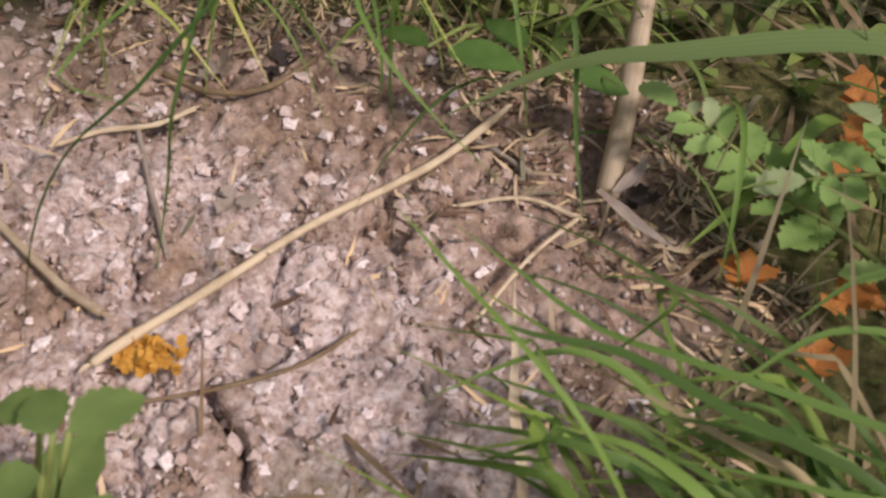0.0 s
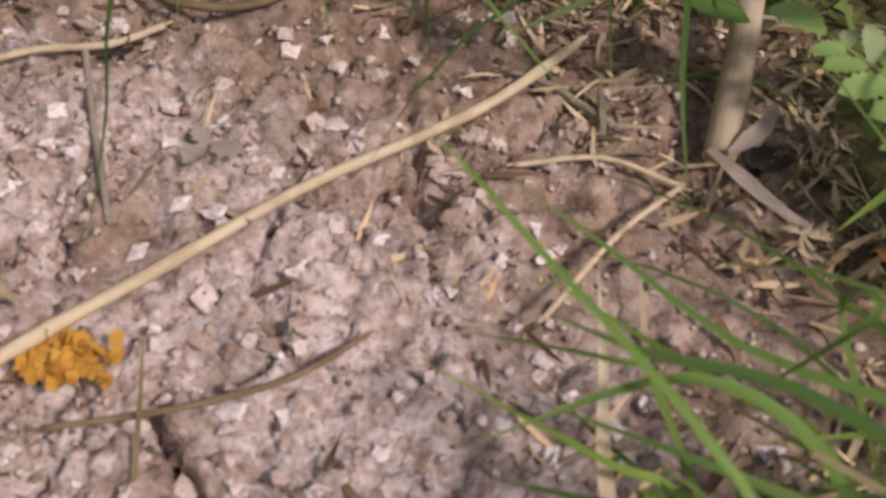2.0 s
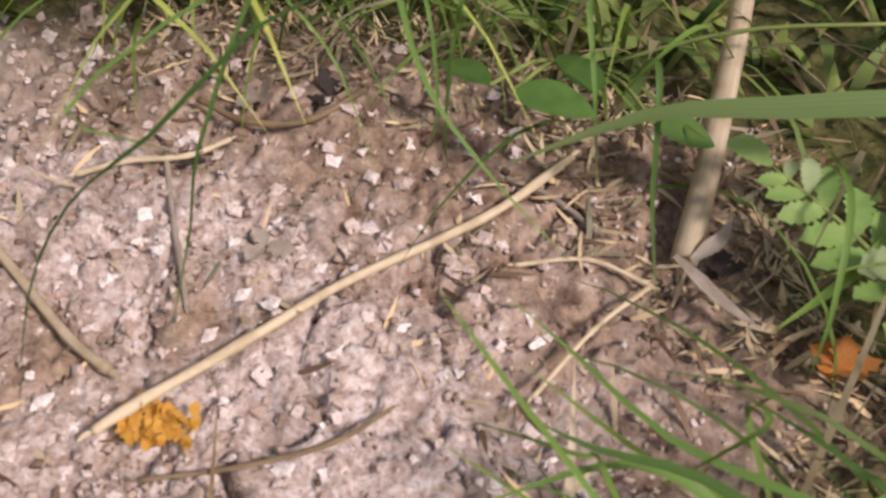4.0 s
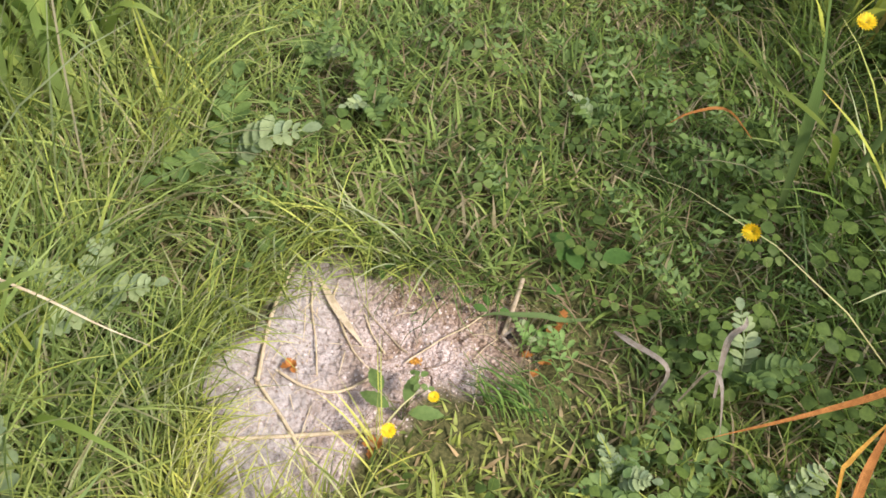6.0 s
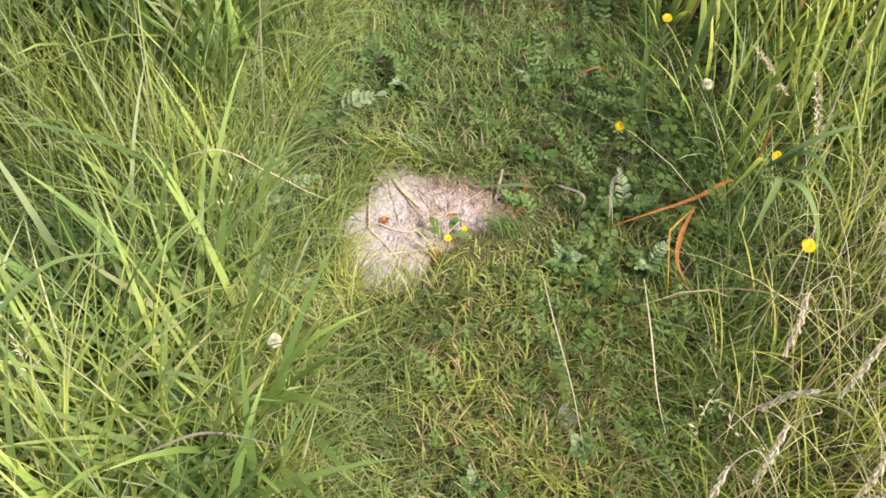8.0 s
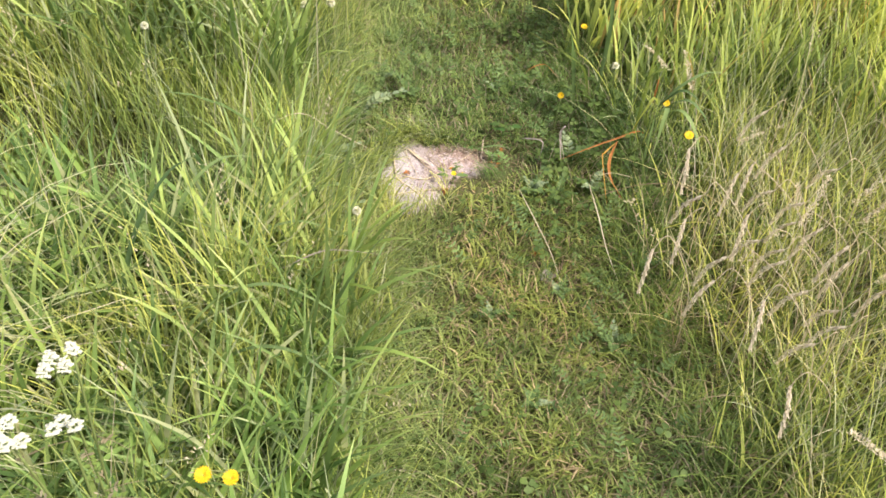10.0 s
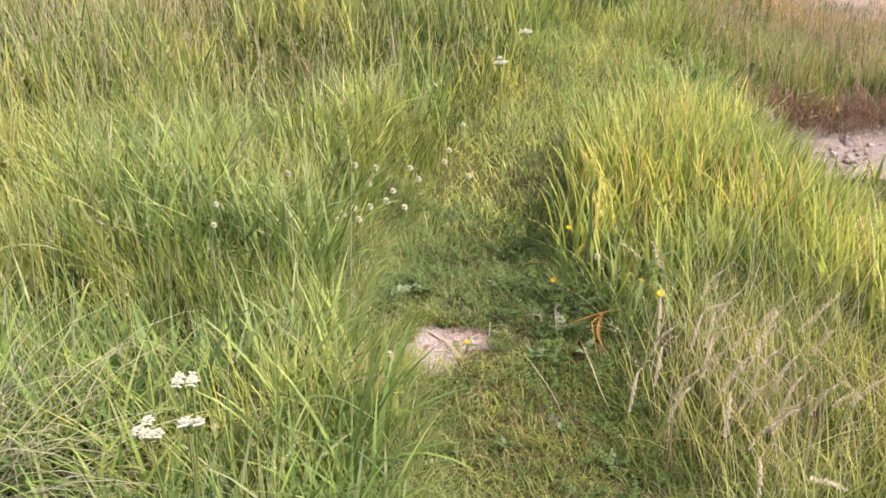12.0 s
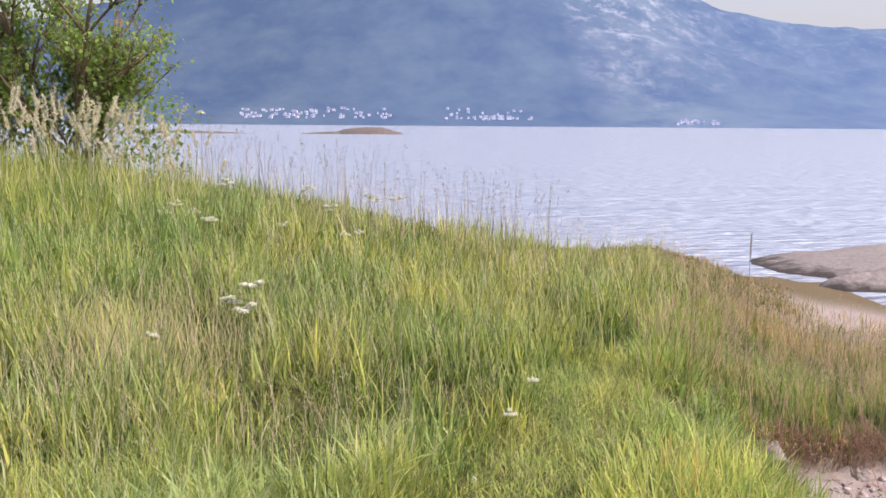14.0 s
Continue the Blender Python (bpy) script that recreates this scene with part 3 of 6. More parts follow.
def mountain_z(x, t):
    y = 3000 + 1200 * t
    rough = 45 * vnoise(x, y, 330, 52) + 30 * vnoise(x, y, 140, 53) + 14 * vnoise(x, y, 60, 54)
    return SEA - 2 + ridge(x) * (.30 * t + .70 * t ** 1.7) + t * rough * (1 - .7 * ease(t, .8, 1)) + 4 * ease(t, 0, .02)


MZ = mountain_z(MX, MT)
a, b = np.meshgrid(np.arange(len(my) - 1), np.arange(len(mx) - 1), indexing="ij")
L = len(mx)
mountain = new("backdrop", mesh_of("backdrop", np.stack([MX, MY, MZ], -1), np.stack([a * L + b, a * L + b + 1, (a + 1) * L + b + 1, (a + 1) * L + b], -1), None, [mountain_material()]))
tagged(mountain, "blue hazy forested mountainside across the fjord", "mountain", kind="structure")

# ---- grasses ----
def sow(count, x0, x1, y0, y1, chance):
    """Random places in a box, kept with the chance that the function gives; with the ground's height."""
    x, y = rng.uniform(x0, x1, count), rng.uniform(y0, y1, count)
    k = rng.random(count) < chance(x, y)
    x, y = x[k], y[k]
    return np.stack([x, y, height_base(x, y) - .005], -1)


def stance(x, y):
    """How tall the growth stands, 0 on the trodden way and the bare patch, 1 in the meadow."""
    t = ease(way_dist(x, y), .17, .50) * ease(mud_dist(x, y), .0, .16)
    herbs = np.exp(-(((x - .33) / .2) ** 2 + ((y - .0) / .45) ** 2))
    open_low = np.exp(-(((x - .03) / .16) ** 2 + ((y + .12) / .18) ** 2))
    return t * (1 - .65 * herbs) * (1 - .9 * open_low) * (1 - ease(gully(x, y), .0, .3))


def clumpy(x, y, size=.14, k=60):
    return .5 + .5 * vnoise(x, y, size, k)


HOLLOWS = [(-.80, 2.1, .36, .5), (-.66, 1.5, .26, .3), (-1.0, -.12, .1, .09), (-.72, -.30, .12, .12), (-.88, -.93, .2, .16), (.02, 2.75, .2, .3)]


def hollow(x, y):
    """1 where the tall growth opens over dead stuff and shade."""
    h = ease(vnoise(x, y, .45, 88) + .4 * vnoise(x, y, .2, 89), .2, .6) * ease(y, 1.3, 2)
    for cx, cy, rx, ry in HOLLOWS:
        h = np.maximum(h, np.exp(-((x - cx) / rx) ** 2 - ((y - cy) / ry) ** 2))
    return h


def ragged(x, y, box):
    """Thins a growth out unevenly towards the outer sides of its box."""
    x0, x1, y0, y1 = box
    n = .3 * vnoise(x, y, .5, 113) + .15 * vnoise(x, y, .2, 114)
    k = np.ones(np.shape(x))
    if x0 < -1.5:
        k = k * ease(x - x0 + n, .1, .55)
    if x1 > 1.4:
        k = k * ease(x1 - x + n, .1, .55)
    if y0 < -1.2:
        k = k * ease(y - y0 + n, .05, .35)
    return k


def field(name, count, box, chance, tall, wide, material, label, lean=(.05, .45), bend=(.2, 1.1), segs=4, drift=None, flop=1.0, sheltered=False):
    r = sow(count, *box, lambda x, y: chance(x, y) * ragged(x, y, box) * (1 if sheltered else 1 - .93 * hollow(x, y)))
    n = len(r)
    hgt = tall(r[:, 0], r[:, 1]) * rng.uniform(.55, 1.15, n) * (1 if sheltered else 1 - .6 * hollow(r[:, 0], r[:, 1]))
    az = rng.uniform(0, 2 * np.pi, n) if drift is None else drift + rng.normal(0, 1.2, n)
    geo = blades(r, az, hgt, rng.uniform(*wide, n), rng.uniform(*lean, n), rng.uniform(*bend, n) * flop, segs, rng.uniform(-.8, .8, n))
    return stuff(name, geo, material, label, "grass")


not_bare = lambda x, y: ease(mud_dist(x, y), .0, .03) * (1 - gully(x, y))
left_of = lambda x, y: (x < np.interp(y, WAY_Y, WAY_X)) * 1.0
right_of = lambda x, y: 1 - left_of(x, y)
thinning = lambda x, y: 1 - ease(x - np.interp(y, WAY_Y, WAY_X), -.5, 1.3)
past_bank = lambda x, y: ease(gully_out(x, y), 1.12, 1.2)



def dark_side(x, y):
    """Where the lusher, darker growth at the mound's foot takes over from the trodden grass."""
    return ease(x + .25 * y + .10 * vnoise(x, y, .18, 95) + .05 * vnoise(x, y, .06, 96), .04, .34) * (.25 + .75 * ease(y + .15 * vnoise(x, y, .2, 97), -.75, -.25))


def fine_side(x, y):
    """Where longer, lighter grass closes in on the way from the meadow."""
    return ease(np.interp(y, WAY_Y, WAY_X) - x + .08 * vnoise(x, y, .2, 104), .06, .26)


def shoot_clear(x, y):
    """Room round the leafy shoot among the herbs."""
    return 1 - .85 * np.exp(-((x - .47) / .12) ** 2 - ((y + .03) / .13) ** 2)


def lush_corner(x, y):
    """Where short broad blades stand instead of the fine grass."""
    return ease(-y + .15 * vnoise(x, y, .3, 107), .15, .55) * ease(-x, .15, .4) * ease(y, -1.5, -1.1) * (1 - np.exp(-((x + 1.08) / .24) ** 2 - ((y + .84) / .26) ** 2)) * (1 - np.exp(-((x + .5) / .16) ** 2 - ((y + .76) / .2) ** 2))


def clear_low(x, y):
    """Growth stays low over the near edge of the patch and over the cane stub."""
    u, v = (x - .055) * .93 - (y - .03) * .37, (x - .055) * .37 + (y - .03) * .93
    lane = np.exp(-(v / .08) ** 4) * (u > -.02)
    return (.4 + .6 * ease(np.hypot(x - .03, y + .055), .06, .13)) * (1 - lane * .9 * (1 - ease(u, .05, .2)))


# short growth on the way
field("path_grass", 66000, (-.65, .7, -1.5, 1.0), lambda x, y: not_bare(x, y) * (1 - .7 * ease(stance(x, y), .3, .8)) * (1 - .8 * dark_side(x, y)) * (1 - .7 * fine_side(x, y)),
      lambda x, y: (.036 + .06 * ease(stance(x, y), 0, .4) + .04 * clumpy(x, y)) * clear_low(x, y), (.0018, .0044), M_short,
      "short trodden green grass along the path", (.3, 1.1), (.2, 1.3), 3, sheltered=True)
field("path_side_grass", 46000, (-.7, .1, -1.5, 1.1), lambda x, y: not_bare(x, y) * fine_side(x, y) * (1 - .6 * ease(stance(x, y), .5, .9)),
      lambda x, y: (.06 + .10 * ease(stance(x, y), 0, .4) + .05 * clumpy(x, y)) * clear_low(x, y), (.0014, .0032), M_side,
      "fine light green grass between path and meadow", (.1, .9), (.3, 1.5), 4, sheltered=True)
field("path_edge_grass", 34000, (.0, .75, -1.5, 1.2), lambda x, y: not_bare(x, y) * (1 - .6 * ease(stance(x, y), .3, .8)) * (.12 + .88 * dark_side(x, y)),
      lambda x, y: (.04 + .06 * ease(stance(x, y), 0, .4) + .05 * clumpy(x, y)) * clear_low(x, y), (.0013, .0032), M_dark,
      "short dark green grass under the herbs beside the path", (.3, 1.1), (.2, 1.4), 3, sheltered=True)
field("path_grass", 40000, (-.5, 2.2, .8, 4.6), lambda x, y: (1 - ease(way_dist(x, y), .25, .5)) * not_bare(x, y),
      lambda x, y: .06 + .05 * clumpy(x, y) + .14 * ease(y, 1.2, 3.0), (.002, .005), M_path, "short green grass along the winding path", (.2, .9), (.2, 1.2), 3, sheltered=True)
field("dead_thatch", 13000, (-.5, .7, -1.4, 1.0), lambda x, y: ease(mud_dist(x, y), .0, .03) * .6 * ease(np.hypot(x - .03, y + .1), .08, .2),
      lambda x, y: .05 + .04 * clumpy(x, y), (.0010, .0022), M_thatch, "dead bleached grass matted over the soil", (.9, 1.5), (-.1, .3), 3)
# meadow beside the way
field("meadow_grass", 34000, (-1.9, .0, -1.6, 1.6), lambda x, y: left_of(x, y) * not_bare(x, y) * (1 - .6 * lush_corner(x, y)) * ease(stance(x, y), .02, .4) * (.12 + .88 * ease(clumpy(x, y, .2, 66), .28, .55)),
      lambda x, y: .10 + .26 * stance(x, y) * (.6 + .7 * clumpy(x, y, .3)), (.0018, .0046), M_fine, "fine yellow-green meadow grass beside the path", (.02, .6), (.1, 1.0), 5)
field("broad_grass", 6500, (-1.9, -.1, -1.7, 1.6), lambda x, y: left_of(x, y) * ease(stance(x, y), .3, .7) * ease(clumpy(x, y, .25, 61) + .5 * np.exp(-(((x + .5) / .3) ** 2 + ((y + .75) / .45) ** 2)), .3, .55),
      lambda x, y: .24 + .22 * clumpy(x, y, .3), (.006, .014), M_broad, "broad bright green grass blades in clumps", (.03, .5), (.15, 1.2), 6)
field("ripe_grass", 400, (-1.9, .0, -1.6, 1.6), lambda x, y: left_of(x, y) * ease(stance(x, y), .3, .8),
      lambda x, y: .36 + .14 * clumpy(x, y, .3), (.0015, .003), M_pale, "ripe pale grass stems among the green", (.05, .6), (.1, .9), 5)
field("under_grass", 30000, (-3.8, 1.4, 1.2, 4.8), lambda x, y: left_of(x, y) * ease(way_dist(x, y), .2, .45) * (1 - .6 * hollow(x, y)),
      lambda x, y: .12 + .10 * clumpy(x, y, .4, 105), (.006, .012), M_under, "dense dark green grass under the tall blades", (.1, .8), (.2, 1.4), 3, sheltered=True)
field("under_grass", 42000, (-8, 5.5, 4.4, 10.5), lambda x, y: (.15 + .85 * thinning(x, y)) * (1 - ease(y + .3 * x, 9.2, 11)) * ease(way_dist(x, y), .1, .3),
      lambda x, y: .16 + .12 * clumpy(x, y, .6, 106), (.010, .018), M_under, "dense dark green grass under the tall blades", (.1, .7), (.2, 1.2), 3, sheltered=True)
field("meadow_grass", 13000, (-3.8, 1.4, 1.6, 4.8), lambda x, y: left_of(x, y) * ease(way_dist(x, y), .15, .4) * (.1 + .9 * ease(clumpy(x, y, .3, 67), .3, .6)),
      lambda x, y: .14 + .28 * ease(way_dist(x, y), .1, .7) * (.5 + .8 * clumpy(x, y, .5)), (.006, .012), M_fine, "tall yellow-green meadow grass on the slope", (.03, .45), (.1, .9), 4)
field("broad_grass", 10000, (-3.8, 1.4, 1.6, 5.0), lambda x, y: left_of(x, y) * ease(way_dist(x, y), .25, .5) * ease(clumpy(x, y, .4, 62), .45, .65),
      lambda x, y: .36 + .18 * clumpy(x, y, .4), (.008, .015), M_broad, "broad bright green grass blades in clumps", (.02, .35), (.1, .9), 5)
field("ripe_grass", 3600, (-3.8, 1.4, 1.6, 5.0), lambda x, y: left_of(x, y) * ease(way_dist(x, y), .2, .5) * ease(clumpy(x, y, .8, 63), .35, .7),
      lambda x, y: .34 + .16 * clumpy(x, y, .3), (.002, .004), M_pale, "ripe pale grass stems among the green", (.05, .5), (.1, .9), 4)
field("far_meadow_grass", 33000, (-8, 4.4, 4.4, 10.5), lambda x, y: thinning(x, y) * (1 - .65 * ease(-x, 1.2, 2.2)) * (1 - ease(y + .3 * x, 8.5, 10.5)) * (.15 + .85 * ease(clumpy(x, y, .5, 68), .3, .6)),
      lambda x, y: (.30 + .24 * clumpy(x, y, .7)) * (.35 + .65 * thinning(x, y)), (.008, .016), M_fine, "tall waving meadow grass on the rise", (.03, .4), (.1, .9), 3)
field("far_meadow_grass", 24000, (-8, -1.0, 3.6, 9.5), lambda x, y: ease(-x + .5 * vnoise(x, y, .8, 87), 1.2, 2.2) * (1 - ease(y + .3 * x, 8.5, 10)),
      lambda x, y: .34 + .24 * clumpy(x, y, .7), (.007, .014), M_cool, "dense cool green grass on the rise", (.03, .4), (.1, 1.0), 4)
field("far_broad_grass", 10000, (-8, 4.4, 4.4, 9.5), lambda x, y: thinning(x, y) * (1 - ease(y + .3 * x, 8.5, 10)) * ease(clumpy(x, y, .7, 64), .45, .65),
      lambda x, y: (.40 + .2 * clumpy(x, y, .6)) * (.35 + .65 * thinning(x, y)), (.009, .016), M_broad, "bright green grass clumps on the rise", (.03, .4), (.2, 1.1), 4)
field("far_ripe_grass", 8000, (-8, 3.2, 4.4, 9.5), lambda x, y: thinning(x, y) * (1 - .6 * ease(-x, 1.2, 2.2)) * (1 - ease(y + .3 * x, 8.5, 10)) * ease(clumpy(x, y, 1.1, 65), .35, .7),
      lambda x, y: (.40 + .2 * clumpy(x, y, .6)) * (.35 + .65 * thinning(x, y)), (.003, .006), M_pale, "ripe pale grass on the rise", (.03, .4), (.1, .9), 4)
# the mound between path and gully
field("mound_grass", 10500, (.25, 2.0, -.2, 2.7), lambda x, y: right_of(x, y) * ease(way_dist(x, y), .2, .4) * ease(x + .3 * y, .44, .68) * (1 - ease(y, 1.7, 2.2)) * ease(y, .08, .4) * (.25 + .75 * ease(clumpy(x, y, .2, 69), .3, .6)),
      lambda x, y: .25 + .15 * clumpy(x, y, .3), (.008, .016), M_yellow, "tall yellowing broad grass on a mound", (.02, .35), (.1, .9), 6)
field("verge_grass", 9000, (.4, 1.5, -1.4, .35), lambda x, y: right_of(x, y) * ease(way_dist(x, y), .28, .5) * (.35 + .65 * ease(clumpy(x, y, .2, 110), .3, .6)) * shoot_clear(x, y),
      lambda x, y: .16 + .16 * ease(x, .4, .8) * clumpy(x, y, .3, 111) + .04, (.002, .0046), M_fine, "fine yellow-green grass on the verge of the path", (.05, .5), (.1, 1.1), 5, sheltered=True)
field("bleached_fine_grass", 1500, (.4, 1.1, -1.0, .25), lambda x, y: np.exp(-(((x - .68) / .16) ** 2 + ((y + .3) / .38) ** 2)) * shoot_clear(x, y),
      lambda x, y: .34 + .12 * clumpy(x, y, .2, 112), (.0010, .0019), M_silky, "fine bleached grass nodding beside the path", (.05, .5), (.3, 1.5), 6, sheltered=True)
field("mound_foot_grass", 12000, (.2, 2.2, -1.3, 2.9), lambda x, y: right_of(x, y) * ease(stance(x, y), .12, .5) * (.3 + .7 * ease(clumpy(x, y, .2, 70), .3, .6)) * shoot_clear(x, y),
      lambda x, y: .12 + .20 * stance(x, y) * (.5 + .8 * clumpy(x, y, .3)), (.002, .004), M_dark, "lush dark green grass at the mound's foot", (.1, .7), (.3, 1.6), 5)
field("ripe_mound_grass", 650, (.42, 1.8, -1.2, 1.2), lambda x, y: right_of(x, y) * ease(stance(x, y), .3, .7) * np.exp(-((y + .4) / .6) ** 2),
      lambda x, y: .36 + .14 * clumpy(x, y, .3), (.0014, .0028), M_pale, "bleached ripe grass stems beside the path", (.05, .7), (.2, 1.3), 5)
field("gully_edge_grass", 13000, (.7, 3.6, .2, 4.1), lambda x, y: right_of(x, y) * ease(way_dist(x, y), .25, .5) * (1 - ease(gully(x, y), .05, .4)),
      lambda x, y: (.27 + .12 * clumpy(x, y, .3)) * (1 - .5 * ease(y, 1.7, 2.2)), (.004, .009), M_yellow, "yellow-green grass above the gully", (.03, .4), (.2, 1.0), 4)
field("gully_rim_grass", 7000, (.9, 2.5, 1.9, 4.2), lambda x, y: right_of(x, y) * ease(way_dist(x, y), .2, .4) * (1 - ease(gully(x, y), .2, .6)),
      lambda x, y: .16 + .16 * clumpy(x, y, .3, 109), (.005, .010), M_cool, "grey-green grass hanging over the gully's rim", (.05, .6), (.2, 1.3), 4)
field("drooping_pale_grass", 6500, (-1.6, -.6, -1.4, -.4), lambda x, y: np.exp(-(((x + 1.08) / .14) ** 2 + ((y + .84) / .17) ** 2)),
      lambda x, y: .42 + .14 * clumpy(x, y, .3), (.002, .004), M_silky, "pale drooping fine grass swept to one side", (.3, .8), (.9, 1.7), 6, drift=-.3, sheltered=True)
field("lush_grass", 5200, (-1.3, -.15, -1.6, -.1), lambda x, y: lush_corner(x, y) * ease(stance(x, y), .15, .5),
      lambda x, y: .18 + .16 * clumpy(x, y, .25, 108), (.008, .017), M_lush, "short broad sappy green blades beside the path", (.05, .6), (.3, 1.5), 6, sheltered=True)
# dead and arching growth in the hollows, and a ripe patch on the slope
field("arching_dead_grass", 1100, (-1.7, .4, -1.3, 3.6), lambda x, y: left_of(x, y) * ease(hollow(x, y), .15, .6) * ease(way_dist(x, y), .2, .45),
      lambda x, y: .22 + .14 * clumpy(x, y, .2), (.0018, .0042), M_pale, "arching tan grass over a shaded hollow", (.2, .9), (.8, 2.3), 6, sheltered=True)
field("hollow_dead_grass", 700, (-1.7, .4, -1.3, 3.6), lambda x, y: left_of(x, y) * ease(hollow(x, y), .2, .6) * ease(way_dist(x, y), .2, .45),
      lambda x, y: .10 + .1 * clumpy(x, y, .2), (.002, .005), M_bank, "brown dead stalks in a shaded hollow", (.2, 1.2), (.2, 1.5), 4, sheltered=True)
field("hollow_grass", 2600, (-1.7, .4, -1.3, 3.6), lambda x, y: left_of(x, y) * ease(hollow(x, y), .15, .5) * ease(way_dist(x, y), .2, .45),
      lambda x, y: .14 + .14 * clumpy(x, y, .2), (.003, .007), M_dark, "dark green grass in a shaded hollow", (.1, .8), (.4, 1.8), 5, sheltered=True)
field("ripe_grass", 7000, (-3.0, -.6, 1.5, 4.4), lambda x, y: np.exp(-(((x + 1.75) / .42) ** 2 + ((y - 2.7) / .7) ** 2)),
      lambda x, y: .44 + .16 * clumpy(x, y, .3), (.0022, .0042), M_pale, "patch of ripe straw-coloured grass on the slope", (.05, .5), (.2, 1.1), 5, sheltered=True)
field("broad_grass", 3800, (-1.3, -.28, .1, 1.4), lambda x, y: ease(stance(x, y), .4, .8) * ease(clumpy(x, y, .22, 92), .35, .6),
      lambda x, y: .30 + .18 * clumpy(x, y, .3), (.008, .016), M_broad, "broad pale green blades standing in clumps", (.03, .4), (.2, 1.3), 6)
# beyond the gully
field("shore_grass", 44000, (.9, 8.5, 3.4, 12), lambda x, y: right_of(x, y) * past_bank(x, y) * (1 - ease(y + .15 * x, 9.2, 12)) * ease(way_dist(x, y), .2, .5),
      lambda x, y: (.34 + .14 * clumpy(x, y, .5)) * (1 - .5 * ease(y, 5.5, 9)) * (.6 + .6 * clumpy(x, y, .3, 85)), (.0035, .008), M_red, "reddish flowering grass above the shore", (.02, .35), (.1, .8), 4)
field("shore_grass", 20000, (.8, 7.5, 3.4, 6.2), lambda x, y: right_of(x, y) * past_bank(x, y) * (1 - ease(y + .1 * x, 4.6, 6.2)) * ease(way_dist(x, y), .1, .4),
      lambda x, y: (.22 + .34 * ease(clumpy(x, y, .35, 86), .2, .8)) * rng.uniform(.6, 1.2, len(x)), (.005, .011), M_cool, "tufted grey-green grass above the gully", (.02, .4), (.1, 1.0), 4)
field("shore_turf", 46000, (.3, 10, 7, 15), lambda x, y: ease(x, .3, 1.5) * ease(y + .3 * x, 7.2, 8.5) * (1 - ease(y, 13, 15)) * (1 - ease(x - .2 * y, 2.4, 3.6)),
      lambda x, y: .05 + .05 * clumpy(x, y, .8), (.008, .016), M_turf, "low salt-meadow turf by the water", (.1, .8), (.1, .8), 3)
# the meadow goes on round about, behind and beside the walk
beyond = lambda x, y: 1 - (x > -1.8) * (x < 2.0) * (y > -1.5) * 1.0 * (y < 1.8)
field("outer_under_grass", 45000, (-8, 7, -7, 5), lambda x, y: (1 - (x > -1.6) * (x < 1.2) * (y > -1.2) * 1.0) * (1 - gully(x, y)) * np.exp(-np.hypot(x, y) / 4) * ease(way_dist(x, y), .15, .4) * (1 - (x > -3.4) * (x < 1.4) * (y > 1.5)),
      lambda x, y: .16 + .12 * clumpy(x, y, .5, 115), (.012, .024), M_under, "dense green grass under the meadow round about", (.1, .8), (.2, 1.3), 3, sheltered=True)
field("outer_meadow_grass", 46000, (-9, 7, -8, 1.8), lambda x, y: beyond(x, y) * (1 - gully(x, y)) * np.exp(-np.hypot(x, y + 1) / 5) * ease(way_dist(x, y), .2, .6),
      lambda x, y: .30 + .18 * clumpy(x, y, .6), (.008, .016), M_fine, "tall meadow grass round about", (.05, .45), (.2, 1.2), 3)
field("outer_meadow_grass", 16000, (-12, -3.5, 1.4, 9), lambda x, y: np.exp((x + 3.5) / 4),
      lambda x, y: .32 + .2 * clumpy(x, y, .6), (.010, .018), M_broad, "tall meadow grass further along the slope", (.05, .45), (.2, 1.2), 3)


# ---- plant builders ----
def moved(geo, m):
    v, q, t, u = geo
    v = np.asarray(v, float)
    m = np.array(m)
    return v @ m[:3, :3].T + m[:3, 3], q, t, u


def leaf_strip(length, width, n=7, teeth=0.0, fold=.25, droop=.2, widest=.5, blunt=.75):
    """A leaf lying along +x from the origin, with a folded midrib and, if asked, a toothed edge."""
    s = np.linspace(0, 1, n + 1)
    w = np.sin(np.pi * s ** (np.log(.5) / np.log(widest))) ** blunt * width / 2 + width * .03
    saw = 1 + teeth * np.where(np.arange(n + 1) % 2, .35, -.35)
    w = w * saw
    w[-1] = width * .03
    z = -droop * length * s ** 2
    mid = np.stack([s * length, 0 * s, z], -1)
    lift = fold * w
    left = mid + np.stack([teeth * .04 * length * (np.arange(n + 1) % 2), w, lift], -1)
    right = mid + np.stack([teeth * .04 * length * (np.arange(n + 1) % 2), -w, lift], -1)
    k = np.arange(n)
    m = n + 1
    quads = np.concatenate([np.stack([k, k + 1, m + k + 1, m + k], -1), np.stack([2 * m + k, 2 * m + k + 1, k + 1, k], -1)])
    uv = np.concatenate([np.stack([np.full(m, u), s], -1) for u in (.5, 0, 1)])
    return np.concatenate([mid, left, right]), quads, None, uv


def along(p, d, up=(0, 0, 1), roll=0.0):
    """A pose at p whose x axis points along d."""
    x = Vector(d).normalized()
    y = Vector(up).cross(x)
    y = y.normalized() if y.length > 1e-6 else Vector((0, 1, 0))
    z = x.cross(y)
    r = Matrix((x, y, z)).transposed().to_4x4()
    return Matrix.Translation(p) @ r @ Matrix.Rotation(roll, 4, "X")


